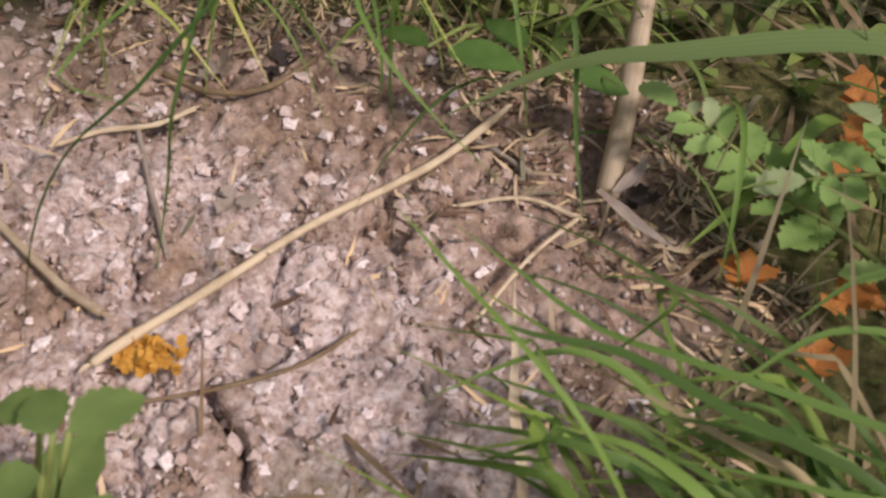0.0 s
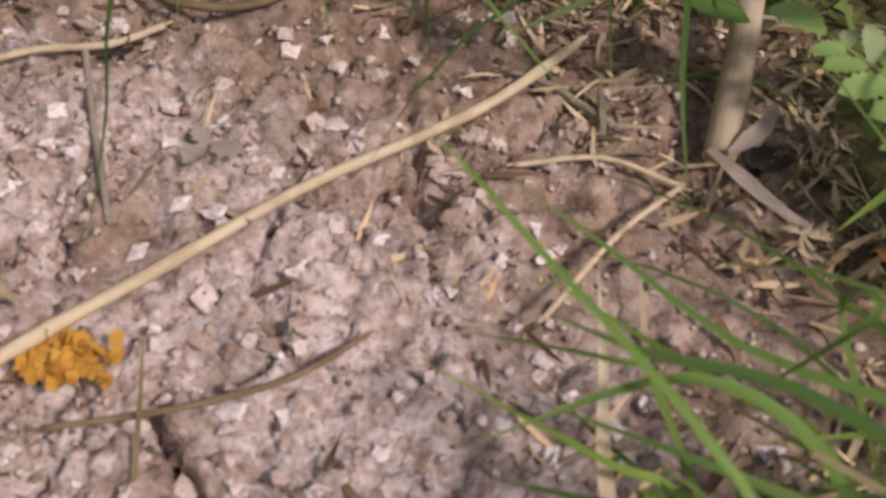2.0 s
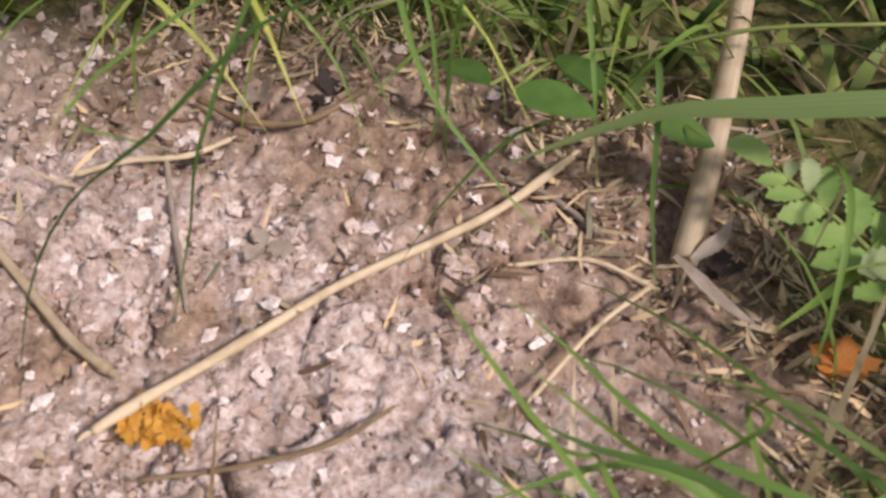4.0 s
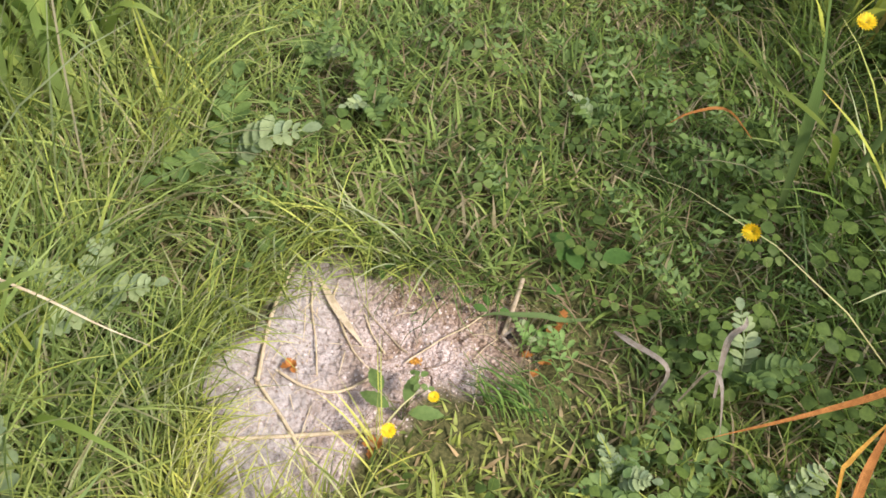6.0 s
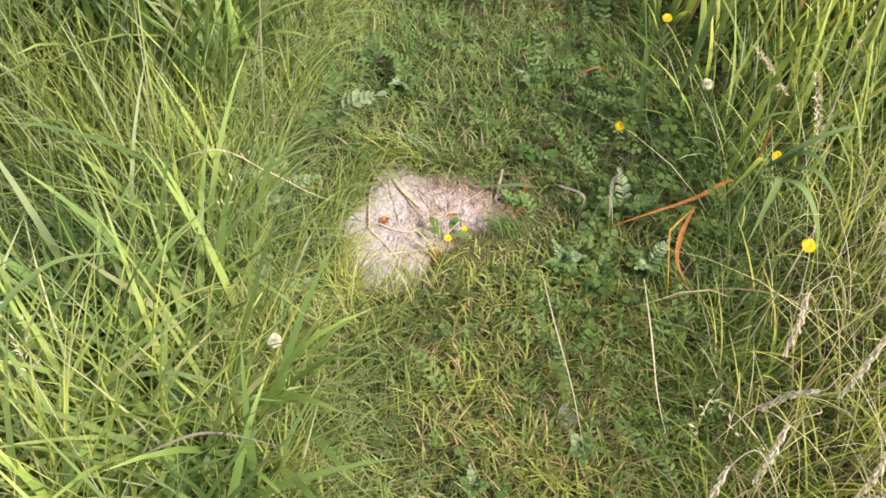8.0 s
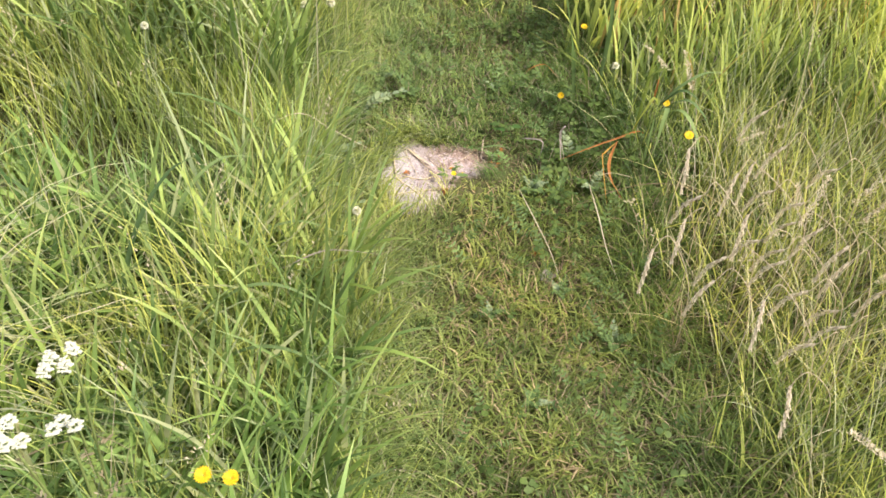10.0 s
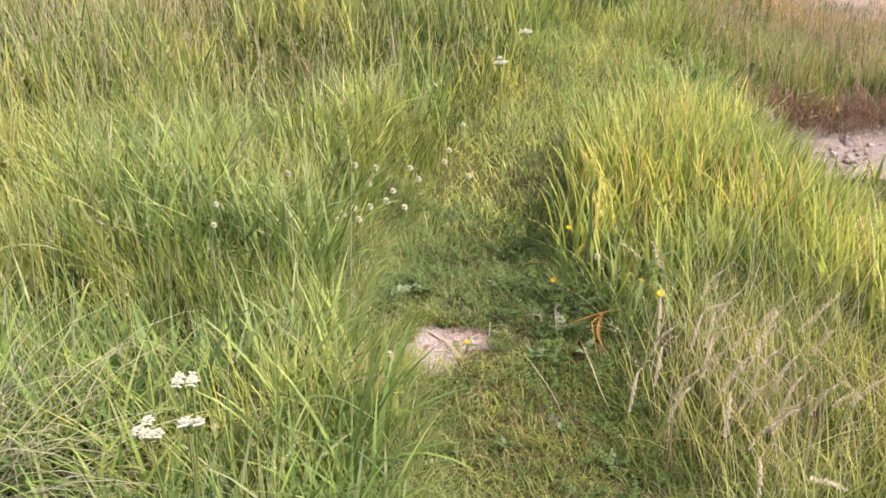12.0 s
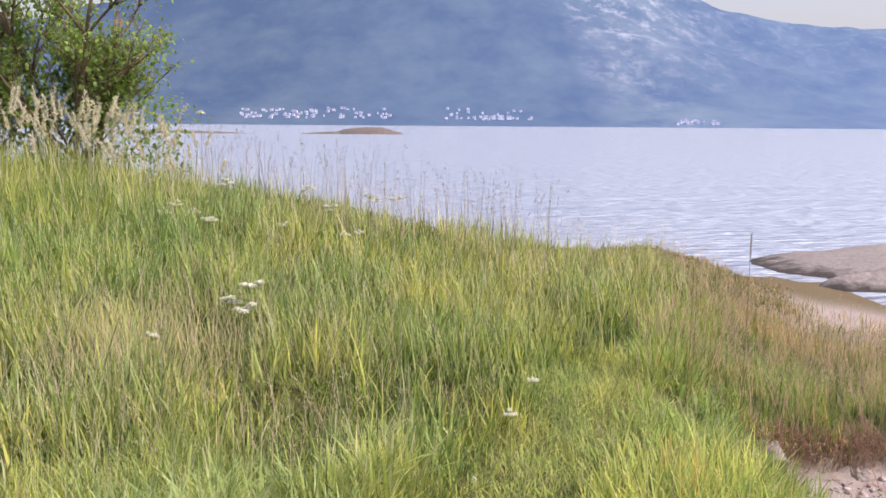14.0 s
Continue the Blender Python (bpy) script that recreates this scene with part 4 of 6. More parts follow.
def pinnate(points, width, pairs=8, teeth=1.0, seed=0, broad=.38, n=13):
    """A pinnate leaf along a line: its rachis, and the leaflets each with a pose."""
    p = smooth_line(points, 24)
    rach = tube(p, [.0011 * width / .03, .0005 * width / .03], 5)
    r = random.Random(seed)
    lets = []
    for i in range(pairs):
        f = .12 + .83 * i / (pairs - 1)
        k = min(int(f * 23), 22)
        c, d = Vector(p[k]), Vector(p[k + 1] - p[k]).normalized()
        size = width * .55 * math.sin(math.pi * (.22 + .66 * f)) * r.uniform(.88, 1.1)
        side = d.cross(Vector((0, 0, 1))).normalized()
        for sgn in (1, -1):
            w = (side * sgn * math.sin(1.05) + d * math.cos(1.05) + Vector((0, 0, r.uniform(.0, .35)))).normalized()
            lets.append(moved(leaf_strip(size, size * broad, n, teeth * .5, .3, r.uniform(.0, .25), .58, .55), along(c, w, roll=r.uniform(-.3, .3))))
    d = Vector(p[-1] - p[-2]).normalized()
    lets.append(moved(leaf_strip(width * .42, width * .26, n, teeth * .42, .3, .15, .58, .55), along(p[-1], d)))
    return rach, lets


TREFOIL = joined([moved(leaf_strip(.012, .0105, 6, 0, .12, .12, .62, .6), Matrix.Rotation(a, 4, "Z") @ Matrix.Translation((.0008, 0, 0))) for a in (0, 2.09, 4.19)])


def rosette_leaf(size, pairs, seed):
    """A small pinnate leaf from the origin along +x, as one piece."""
    rach, lets = pinnate([(0, 0, 0), (size * .45, 0, size * .16), (size, 0, size * .1)], size * .34, pairs, 1.0, seed, n=5)
    return joined([rach] + lets)


# ---- low herbs: clover and silverweed between the grass ----
def herb_zone(x, y):
    h = np.exp(-(((x - .34) / .22) ** 2 + ((y - .05) / .5) ** 2)) + .7 * np.exp(-(((x - .25) / .25) ** 2 + ((y - .6) / .35) ** 2))
    return np.clip(h + .2 * (1 - ease(way_dist(x, y), .2, .45)) * clumpy(x, y, .12, 71), 0, 1) * ease(mud_dist(x, y), .005, .04)


r = sow(6000, -.5, .8, -1.3, 1.6, lambda x, y: herb_zone(x, y) * ease(clumpy(x, y, .1, 72), .2, .6) * ease(np.hypot(x - .08, y + .01), .07, .1))
n = len(r)
r[:, 2] += rng.uniform(.012, .05, n) + .07 * np.exp(-(((r[:, 0] - .36) / .15) ** 2 + ((r[:, 1] - .05) / .3) ** 2)) * rng.random(n)
stuff("clover_leaves", scattered(TREFOIL, r, rng.uniform(0, 6.28, n), rng.uniform(.55, 1.35, n), rng.uniform(-.7, .7, n)), M_clover,
      "green three-parted clover leaves carpeting the ground", "clover")
for kind in range(2):
    r = sow(700, -.5, .75, -1.3, 1.5, lambda x, y: (.25 + herb_zone(x, y)) * ease(mud_dist(x, y), .02, .05) * (1 - ease(stance(x, y), .55, .9)) * ease(np.hypot(x - .03, y + .08), .1, .16))
    n = len(r)
    r[:, 2] += rng.uniform(.01, .045, n)
    stuff("silverweed_leaves", scattered(rosette_leaf(.07, 6 + kind, 3 + kind), r, rng.uniform(0, 6.28, n), rng.uniform(.5, 1.15, n), rng.uniform(-.9, .15, n)), M_silver,
          "small toothed silverweed leaves between the grass", "silverweed")


def silverweed(at, leaves, size, label, seed):
    """A rosette of upright pinnate leaves."""
    x, y = at
    base = Vector((x, y, float(height_base(x, y))))
    ob = thing("silverweed_plant", label, "silverweed", "silverweed plants by the path", base)
    rd = random.Random(seed)
    for i in range(leaves):
        a = 6.28 * i / leaves + rd.uniform(-.4, .4)
        reach = size * rd.uniform(.45, .8)
        tall = size * rd.uniform(.55, .95)
        d = Vector((math.cos(a), math.sin(a), 0))
        rach, lets = pinnate([base, base + d * reach * .35 + Vector((0, 0, tall * .75)), base + d * reach + Vector((0, 0, tall))], size * .46, 9, .6, seed * 9 + i, .5)
        part("leaf", joined([rach] + lets), M_silverback if rd.random() < (.7 if x < -.2 and y > -.5 else .2) else M_silver, ob)
    return ob


for i, (x, y, n, size) in enumerate([(-.30, -.06, 4, .14), (-.35, -.20, 4, .16), (-.29, -.26, 4, .15), (-.13, .24, 5, .09), (-.2, .29, 4, .1), (.1, .30, 5, .07), (-.24, .12, 3, .18),
                                     (.17, -.10, 5, .09), (.23, -.11, 4, .08), (.31, -.09, 5, .1), (.27, .02, 4, .12), (-.45, .3, 4, .18), (-.54, .86, 4, .2), (-.42, -.62, 4, .2),
                                     (-.5, -.85, 5, .26), (-.62, -.9, 4, .26), (.2, -.42, 5, .07), (.05, -.5, 4, .06), (.12, -.72, 5, .07), (.3, -.55, 4, .09), (-.9, .1, 4, .24)]):
    silverweed((x, y), n, size * (.58 if y < -.5 else .56), "silverweed rosette with toothed grey-green leaves in the grass", i)

# ---- seed heads and flowering stalks ----
SPIKELET = (np.array([(0, 0, 0), (.5, .16, .06), (1, 0, 0), (.5, -.16, .06), (.5, 0, -.1)]), None, np.array([(0, 1, 4), (1, 2, 4), (2, 3, 4), (3, 0, 4)]), np.array([(0, 0), (0, .5), (.5, 1), (1, .5), (.5, .5)]))


def panicles(name, roots, tall, head, per, size, material, label, nod=.5, thick=.0016, spread=.12, lean=(.02, .3), drift=None):
    """Flowering grass stalks with a loose head of spikelets near the top."""
    n = len(roots)
    az, le, be = rng.uniform(0, 6.28, n) if drift is None else drift + rng.normal(0, .9, n), rng.uniform(*lean, n), rng.uniform(.1, nod, n)
    stems = blades(roots, az, tall, np.full(n, thick), le, be, 5)
    pieces = [stems]
    f = 1 - head * rng.random((n, per)) ** .8
    ang = le[:, None] + be[:, None] * f ** 1.4 * .62
    hor, ver = np.sin(ang) * f * tall[:, None], np.cos(ang) * f * tall[:, None]
    p = np.stack([roots[:, :1] + hor * np.cos(az)[:, None], roots[:, 1:2] + hor * np.sin(az)[:, None], roots[:, 2:3] + ver], -1).reshape(-1, 3)
    m = len(p)
    wide = (spread * tall[:, None] * head * (1.05 - f) / head).reshape(-1)
    turn = rng.uniform(0, 6.28, m)
    p[:, 0] += np.cos(turn) * wide * rng.random(m)
    p[:, 1] += np.sin(turn) * wide * rng.random(m)
    pieces.append(scattered(SPIKELET, p, turn, size * rng.uniform(.7, 1.3, m), -rng.uniform(.2, 1.4, m)))
    return stuff(name, joined(pieces), material, label, "grass")


r = sow(45, .44, .9, -1.0, .1, lambda x, y: np.exp(-(((x - .58) / .14) ** 2 + ((y + .55) / .4) ** 2)))
panicles("dry_grass_heads", r, rng.uniform(.34, .52, len(r)), .24, 170, .0068, M_bleach, "bleached drooping seed heads of dry grass", 1.6, .0010, .05, (.1, .5), .2)
r = sow(500, -1.9, -.3, -1.5, 1.6, lambda x, y: .35 * stance(x, y))
panicles("meadow_heads", r, rng.uniform(.36, .56, len(r)), .22, 16, .008, M_seed, "pale seed heads above the meadow grass", .9, .0014, .06, (.05, .4))
r = sow(2600, -3.6, 1.2, 1.4, 5.0, lambda x, y: left_of(x, y) * ease(way_dist(x, y), .3, .6) * .5)
panicles("meadow_heads", r, rng.uniform(.40, .62, len(r)), .25, 12, .010, M_seed, "pale seed heads above the meadow grass", .8, .002, .06, (.03, .35))
r = sow(2600, -6.5, 3.4, 4.6, 9.0, lambda x, y: thinning(x, y) ** 2 * .45 * (1 - ease(y + .3 * x, 8.3, 9.5)))
panicles("far_meadow_heads", r, rng.uniform(.55, .85, len(r)), .25, 9, .016, M_seed, "flowering grass stalks on the rise before the water", .5, .003, .05, (.02, .25))
r = sow(6500, 1.0, 8.0, 3.6, 9.5, lambda x, y: right_of(x, y) * (1 - ease(gully(x, y), 0, .2)) * (1 - ease(y + .3 * x, 8.6, 10.5)) * .6)
panicles("shore_heads", r, rng.uniform(.40, .60, len(r)), .35, 12, .014, M_pink, "reddish hazy flower heads of shore grass", .5, .002, .10, (.02, .25))
r = sow(600, .4, 2.2, -.6, 2.6, lambda x, y: right_of(x, y) * stance(x, y) * .3)
panicles("mound_heads", r, rng.uniform(.40, .56, len(r)), .2, 14, .009, M_seed, "pale seed heads on the mound", .8, .0015, .06, (.05, .35))
r = sow(360, -7.5, -1.8, 5.6, 8.4, lambda x, y: ease(-x, 1.9, 3.0) * .75)
panicles("tall_reed_grass", r, rng.uniform(.88, 1.3, len(r)) * (1 - .25 * ease(r[:, 0], -3.2, -2.0)), .19, 90, .030, M_reed, "tall cream-plumed reed grass before a small tree", .35, .004, .05, (.0, .2))
r = sow(5000, -7.5, -2.0, 5.2, 8.6, lambda x, y: ease(-x, 2.2, 3.2) * .8)
n = len(r)
stuff("reed_leaves", blades(r, rng.uniform(0, 6.28, n), rng.uniform(.5, .9, n), rng.uniform(.006, .012, n), rng.uniform(.0, .3, n), rng.uniform(.1, .9, n), 4), M_fine, "grey-green leaves of tall reed grass", "grass")

r = sow(420, -3.0, 1.3, 6.4, 8.6, lambda x, y: left_of(x, y) * .75)
panicles("tall_thin_stalks", r, rng.uniform(.75, 1.15, len(r)), .16, 10, .016, M_thatch, "thin brown flowering stalks rising against the water", .3, .0035, .02, (.0, .15))
# brown dead growth hanging over the gully's bank
r = sow(15000, 1.4, 5.2, 3.2, 4.6, lambda x, y: ease(gully_out(x, y), .8, .95) * (1 - ease(gully_out(x, y), 1.12, 1.2)) * (y > 3.3 + .12 * (x - 3.1)) * ease(x, 1.9, 2.3))
n = len(r)
stuff("dead_bank_growth", blades(r, rng.uniform(0, 6.28, n), rng.uniform(.1, .34, n), rng.uniform(.004, .010, n), rng.uniform(.1, .9, n), rng.uniform(.3, 2.2, n), 5), M_bank, "reddish-brown dead growth hanging over the sand bank", "dead grass")

# clods and broken roots on the gully's sand
r = sow(900, 1.5, 4.4, 2.4, 4.0, lambda x, y: ease(gully(x, y), .3, .8) * ease(clumpy(x, y, .2, 99), .3, .7))
n = len(r)
r[:, 2] += .01
clod = Mat("damp_sand_clods")
clod = clod.solid(clod.mix(clod.node("ShaderNodeNewGeometry").outputs["Random Per Island"], (.16, .12, .10), (.50, .43, .41)), .95, clod.bump(clod.noise(120, 4), .6, .004), .1)
stuff("sand_clods", joined([scattered(lump(.024, 40 + k, 5, 8, .5, .9), r[k::3], rng.uniform(0, 6.28, len(r[k::3])), rng.uniform(.2, 1.1, len(r[k::3])) ** 1.5, rng.uniform(-.5, .5, len(r[k::3]))) for k in range(3)]), clod, "grey-brown clods and small stones on the gully sand", "sand")
r = sow(260, 1.5, 4.4, 2.6, 3.9, lambda x, y: ease(gully(x, y), .1, .6))
n = len(r)
stuff("gully_litter", blades(r + np.array([0, 0, .01]), rng.uniform(0, 6.28, n), rng.uniform(.1, .4, n), rng.uniform(.004, .012, n), rng.uniform(.9, 1.6, n), rng.uniform(-.2, .4, n), 4), M_bank, "brown dead stalks fallen on the gully sand", "dead grass")

# crumbs of clay on the bare patch
r = sow(6500, -.22, .09, -.2, .075, lambda x, y: (1 - ease(mud_dist(x, y), -.01, .015)) * (1 - .6 * ease(-x, .06, .1)))
r[:, 2] = height(r[:, 0], r[:, 1]) + .0003
n = len(r)
crumb_mat = Mat("clay_crumbs")
rnd = crumb_mat.node("ShaderNodeNewGeometry").outputs["Random Per Island"]
crumb_mat = crumb_mat.solid(crumb_mat.ramp(rnd, [(0, (.10, .07, .055)), (.12, (.24, .16, .125)), (.3, (.36, .27, .23)), (.7, (.44, .36, .33)), (1, (.53, .46, .45))]), .95, crumb_mat.bump(crumb_mat.noise(1500, 3), .5, .0006), .1)
geo = joined([scattered(lump(.00045, k, 4, 6, .75, 1.3), r[k::3], rng.uniform(0, 6.28, len(r[k::3])), rng.uniform(.35, 1.7, len(r[k::3])) ** 1.2, rng.uniform(-.5, .5, len(r[k::3]))) for k in range(3)])
r = sow(11000, -.06, .09, -.07, .07, lambda x, y: (mud_dist(x, y) < .012) * np.clip(np.maximum(.10 + 11 * x + 6 * (y - .012), 24 * (y - .024)), .04, .9) * ease(clumpy(x, y, .012, 98), .25, .7))
r[:, 2] = height(r[:, 0], r[:, 1]) + .0006
n = len(r)
stuff("plant_crumbs", blades(r, rng.uniform(0, 6.28, n), rng.uniform(.04, .36, n) ** 2 * .08 + .001, rng.uniform(.0003, .0013, n), rng.uniform(1.0, 1.62, n), rng.uniform(-.9, .9, n), 3, rng.uniform(-1.5, 1.5, n)),
      M_litter, "tan crumbs of dead plants on the mud", "plant litter")
r = sow(11000, -.2, .06, -.2, .06, lambda x, y: (mud_dist(x, y) < .004) * np.clip(.75 - 9 * x - 7 * y, .12, 1) * (1 - .75 * ease(-x, .06, .1)) * (.35 + .65 * ease(clumpy(x, y, .009, 101), .3, .6)))
r[:, 2] = height(r[:, 0], r[:, 1]) + .0002
grit_mat = Mat("pale_salt_crusted_grit")
rnd = grit_mat.node("ShaderNodeNewGeometry").outputs["Random Per Island"]
grit = grit_mat.mix(1.0, grit_mat.ramp(rnd, [(0, (.20, .14, .11)), (.12, (.38, .29, .255)), (.5, (.53, .44, .425)), (.8, (.63, .55, .555)), (1, (.74, .68, .70))]), grit_mat.ramp(grit_mat.noise(1600, 3), [(.35, (.75, .70, .68)), (.55, (1, 1, 1))]), "MULTIPLY")
grit_mat = grit_mat.solid(grit, .95, grit_mat.bump(grit_mat.noise(2600, 3), .6, .0004), .1)
stuff("mud_grit", joined([scattered(lump(.00085, 60 + k, 4, 5, .5, 1.6), r[k::5], rng.uniform(0, 6.28, len(r[k::5])), rng.uniform(.35, 1.35, len(r[k::5])) ** 1.7, rng.uniform(-.7, .7, len(r[k::5]))) for k in range(5)]),
      grit_mat, "pale lilac-grey grit of salt-crusted clay on the bare patch", "soil", smooth=False)
stuff("mud_crumbs", geo, crumb_mat, "pinkish-grey crumbs of dry clay on the bare patch", "soil")


# ---- on and round the bare patch ----
def on_mud(points, lift=.001):
    """Lays a line of plan points on the patch."""
    return [(x, y, float(height_base(x, y)) + lift) for x, y in points]


def straw(points, radius, label, lift=.0015, name="dry_straw", material=None, sides=8, flat=.6, samples=26):
    """A dry hollow stalk lying on the ground, with knots and frayed ends."""
    p = smooth_line(on_mud(points, lift), samples)
    ob = thing(name, label, "straw", "dry straws on the mud", p[0])
    nodes = 1 + .22 * (hash2(np.arange(samples), np.full(samples, len(points))) > .86)
    part("stalk", tube(p, radius * nodes, sides, wobble=.18, seed=int(radius * 1e5)), material or M_straw, ob)
    for k, e in ((0, -1), (-1, 1)):
        d = p[k] - p[k + (1 if k == 0 else -1)]
        d = d / np.linalg.norm(d)
        tip = [p[k], p[k] + d * radius * 3 + np.array([0, 0, radius * .4])]
        part("frayed_end", ribbon(tip, radius * 1.5, .5, True, 5), material or M_straw, ob)
    return ob


straw([(-.029, -.031), (-.026, -.027), (-.013, -.012), (-.001, .002), (.01, .012), (.02, .022), (.031, .037)], .0008, "pale bent straw lying across the bare mud", .0022)
straw([(-.154, .044), (-.159, -.016), (-.151, -.083)], .0016, "long bleached straw with a kink on the mud", .003)
straw([(-.151, -.083), (-.107, -.123), (-.065, -.176)], .0016, "long bleached straw reaching into the grass", .003)
straw([(-.163, -.141), (-.097, -.12), (-.04, -.1)], .0019, "thick pale straw lying on the mud", .002)
straw([(-.11, .03), (-.108, .012), (-.08, -.03), (-.05, -.052)], .0009, "thin tan straw on the mud")
straw([(-.136, -.069), (-.109, -.077), (-.08, -.074), (-.053, -.051)], .0013, "curved tan straw on the mud", .0018)
straw([(-.134, .03), (-.126, .0), (-.113, -.032), (-.103, -.063)], .0008, "thin tan straw on the mud")
straw([(-.081, .017), (-.070, .006), (-.054, -.006), (-.039, -.017), (-.031, -.021)], .0008, "grey-brown straw half sunk in the mud", .0012, material=M_cane)
straw([(-.077, .006), (-.066, -.011), (-.05, -.027)], .0008, "thin pale straw on the mud")
straw([(-.021, -.036), (-.008, -.031), (.003, -.025), (.010, -.018)], .00038, "thin brown rootlet on the mud", .0012, "rootlet", M_thatch)
straw([(-.038, .021), (-.032, .008), (-.028, .0), (-.024, -.008)], .0005, "thin grey rootlet on the mud", .0014, "rootlet", M_greydead)
straw([(-.036, .033), (-.026, .03), (-.016, .033), (-.008, .043)], .0006, "brown arching rootlet by the grass", .003, "rootlet", M_thatch)
straw([(-.05, .012), (-.043, .017), (-.034, .0205), (-.028, .026)], .0005, "pale rootlet across the mud", .002, "rootlet", M_straw)
straw([(.024, .012), (.036, .016), (.047, .013)], .0004, "thin pale stalk on the mud", .001, "rootlet", M_straw)
straw([(.03, -.012), (.038, .002), (.046, .012)], .0004, "thin ochre stalk on the mud", .002, "rootlet", M_straw)
straw([(.02, .03), (.028, .028), (.037, .022)], .0005, "grey rootlet by the grass", .0012, "rootlet", M_greydead)

# split cane standing out of the grass
cane = thing("cane_stub", "grey split cane stub lying at the grass edge", "stick", at=(.051, .018, .0))
cp = smooth_line([(.0515, .0185, -.001), (.0545, .037, .0015), (.058, .064, .005), (.0595, .078, .008)], 18)
part("stalk", tube(cp, [.0023, .0023, .0023, .0022], 14, wobble=.03), M_cane, cane)
part("split", ribbon(cp[:12] + np.array([.0006, 0, .0021]), .0009, -.6, False, 12), M_greydead, cane, "dark split along the cane")
part("sheath", ribbon([(.0495, .0175, .001), (.057, .0115, -.001), (.0645, .008, -.003)], .0028, .5), M_greydead, cane, "torn grey sheath")
part("sheath", ribbon([(.0525, .017, .001), (.0565, .021, .002), (.0585, .026, .003)], .003, .6), M_greydead, cane, "torn grey sheath")

# broad dead blade on the mud
dead = thing("dead_blade", "broad bleached dead blade lying on the mud", "dead leaf", at=(-.126, .03, .01))
part("blade", ribbon(on_mud([(-.128, .032), (-.105, .006), (-.086, -.012), (-.068, -.028)], .003), .0085, .35), M_straw, dead)


def crumpled(at, size, material, label, seed, category="dead leaf", lobes=5):
    """A withered leaf: a few curled lobes from one point."""
    x, y, up = at
    base = Vector((x, y, float(height_base(x, y)) + up))
    ob = thing("withered_leaf", label, category, "withered leaves", base)
    rd = random.Random(seed)
    for i in range(lobes):
        a = 6.28 * i / lobes + rd.uniform(-.5, .5)
        geo = leaf_strip(size * rd.uniform(.6, 1.0), size * rd.uniform(.4, .65), 7, .8, rd.uniform(-.2, .7), rd.uniform(-.4, .3), .55)
        part("lobe", moved(geo, Matrix.Translation(base) @ Matrix.Rotation(a, 4, "Z") @ Matrix.Rotation(rd.uniform(-.6, .1), 4, "Y")), material, ob)
    return ob


scrap = thing("leaf_scrap", "crumbling ochre-yellow leaf scrap on the mud", "dead leaf", "withered leaves", (-.0215, -.0275, float(height_base(-.0215, -.0275))))
rd = random.Random(4)
for k in range(3):
    bits = []
    for i in range(34):
        a, d = rd.uniform(0, 6.28), .0044 * math.sqrt(rd.random())
        q = Vector((-.0215 + .002 * (k - 1) + d * math.cos(a), -.0275 + .7 * d * math.sin(a), scrap.location.z + .0012 + rd.uniform(0, .0016) * (1 - d / .005)))
        bits.append(moved(leaf_strip(rd.uniform(.0010, .0026), rd.uniform(.0009, .0020), 4, .6, rd.uniform(-.6, .9), rd.uniform(-.6, .5), .5), Matrix.Translation(q) @ Matrix.Rotation(rd.uniform(0, 6.28), 4, "Z") @ Matrix.Rotation(rd.uniform(-.8, .4), 4, "Y")))
    part("crumb", joined(bits), M_ochre, scrap)
crumpled((.076, .003, .003), .0075, M_rust, "rust-orange withered leaf at the grass edge", 2)
crumpled((.097, .036, .004), .010, M_rust, "rust-orange withered leaves under green silverweed", 3)
crumpled((.104, .046, .006), .012, M_rust, "rust-orange withered leaves under green silverweed", 4)
crumpled((.094, .000, .004), .0075, M_rust, "rust-orange withered leaf in the grass", 5)
crumpled((.086, -.014, .004), .0065, M_rust, "rust-orange withered leaf in the grass", 6)
crumpled((-.026, .036, .003), .0055, M_greydead, "pale grey curled leaf scrap on the mud", 7)
crumpled((-.014, .041, .002), .0055, M_darkbit, "blackened rotten leaf scrap on the mud", 8)
crumpled((.058, .019, .001), .0055, M_darkbit, "blackened rotten leaf scrap by the cane stub", 9)
crumpled((-.114, .077, .004), .018, M_greydead, "curled tan leaf at the edge of the mud", 10)
crumpled((-.118, .058, .003), .014, M_greydead, "curled grey leaf at the edge of the mud", 11)
crumpled((-.038, -.115, .004), .012, M_rust, "reddish withered leaf beside a straw", 12)
crumpled((-.127, -.062, .004), .010, M_rust, "reddish withered leaf on the mud", 13)
crumpled((.18, -.37, .006), .03, M_greydead, "grey-brown withered leaves on the path", 14)
crumpled((.16, -.30, .006), .02, M_rust, "reddish withered leaves on the path", 15)
crumpled((-.033, .0205, .001), .0035, M_darkbit, "small dark leaf scrap on the mud", 16)
crumpled((-.016, .006, .001), .0055, M_greydead, "flat pale leaf scrap on the mud", 17, lobes=3)


def tuft(base, lines, label, material=None):
    """A tuft of single long blades, each along its own line with its own width."""
    ob = thing("grass_tuft", label, "grass", "grass tufts round the bare patch", base)
    for width, pts in lines:
        part("blade", ribbon(pts, width, .3, True, 16), material or M_blade, ob)
    return ob


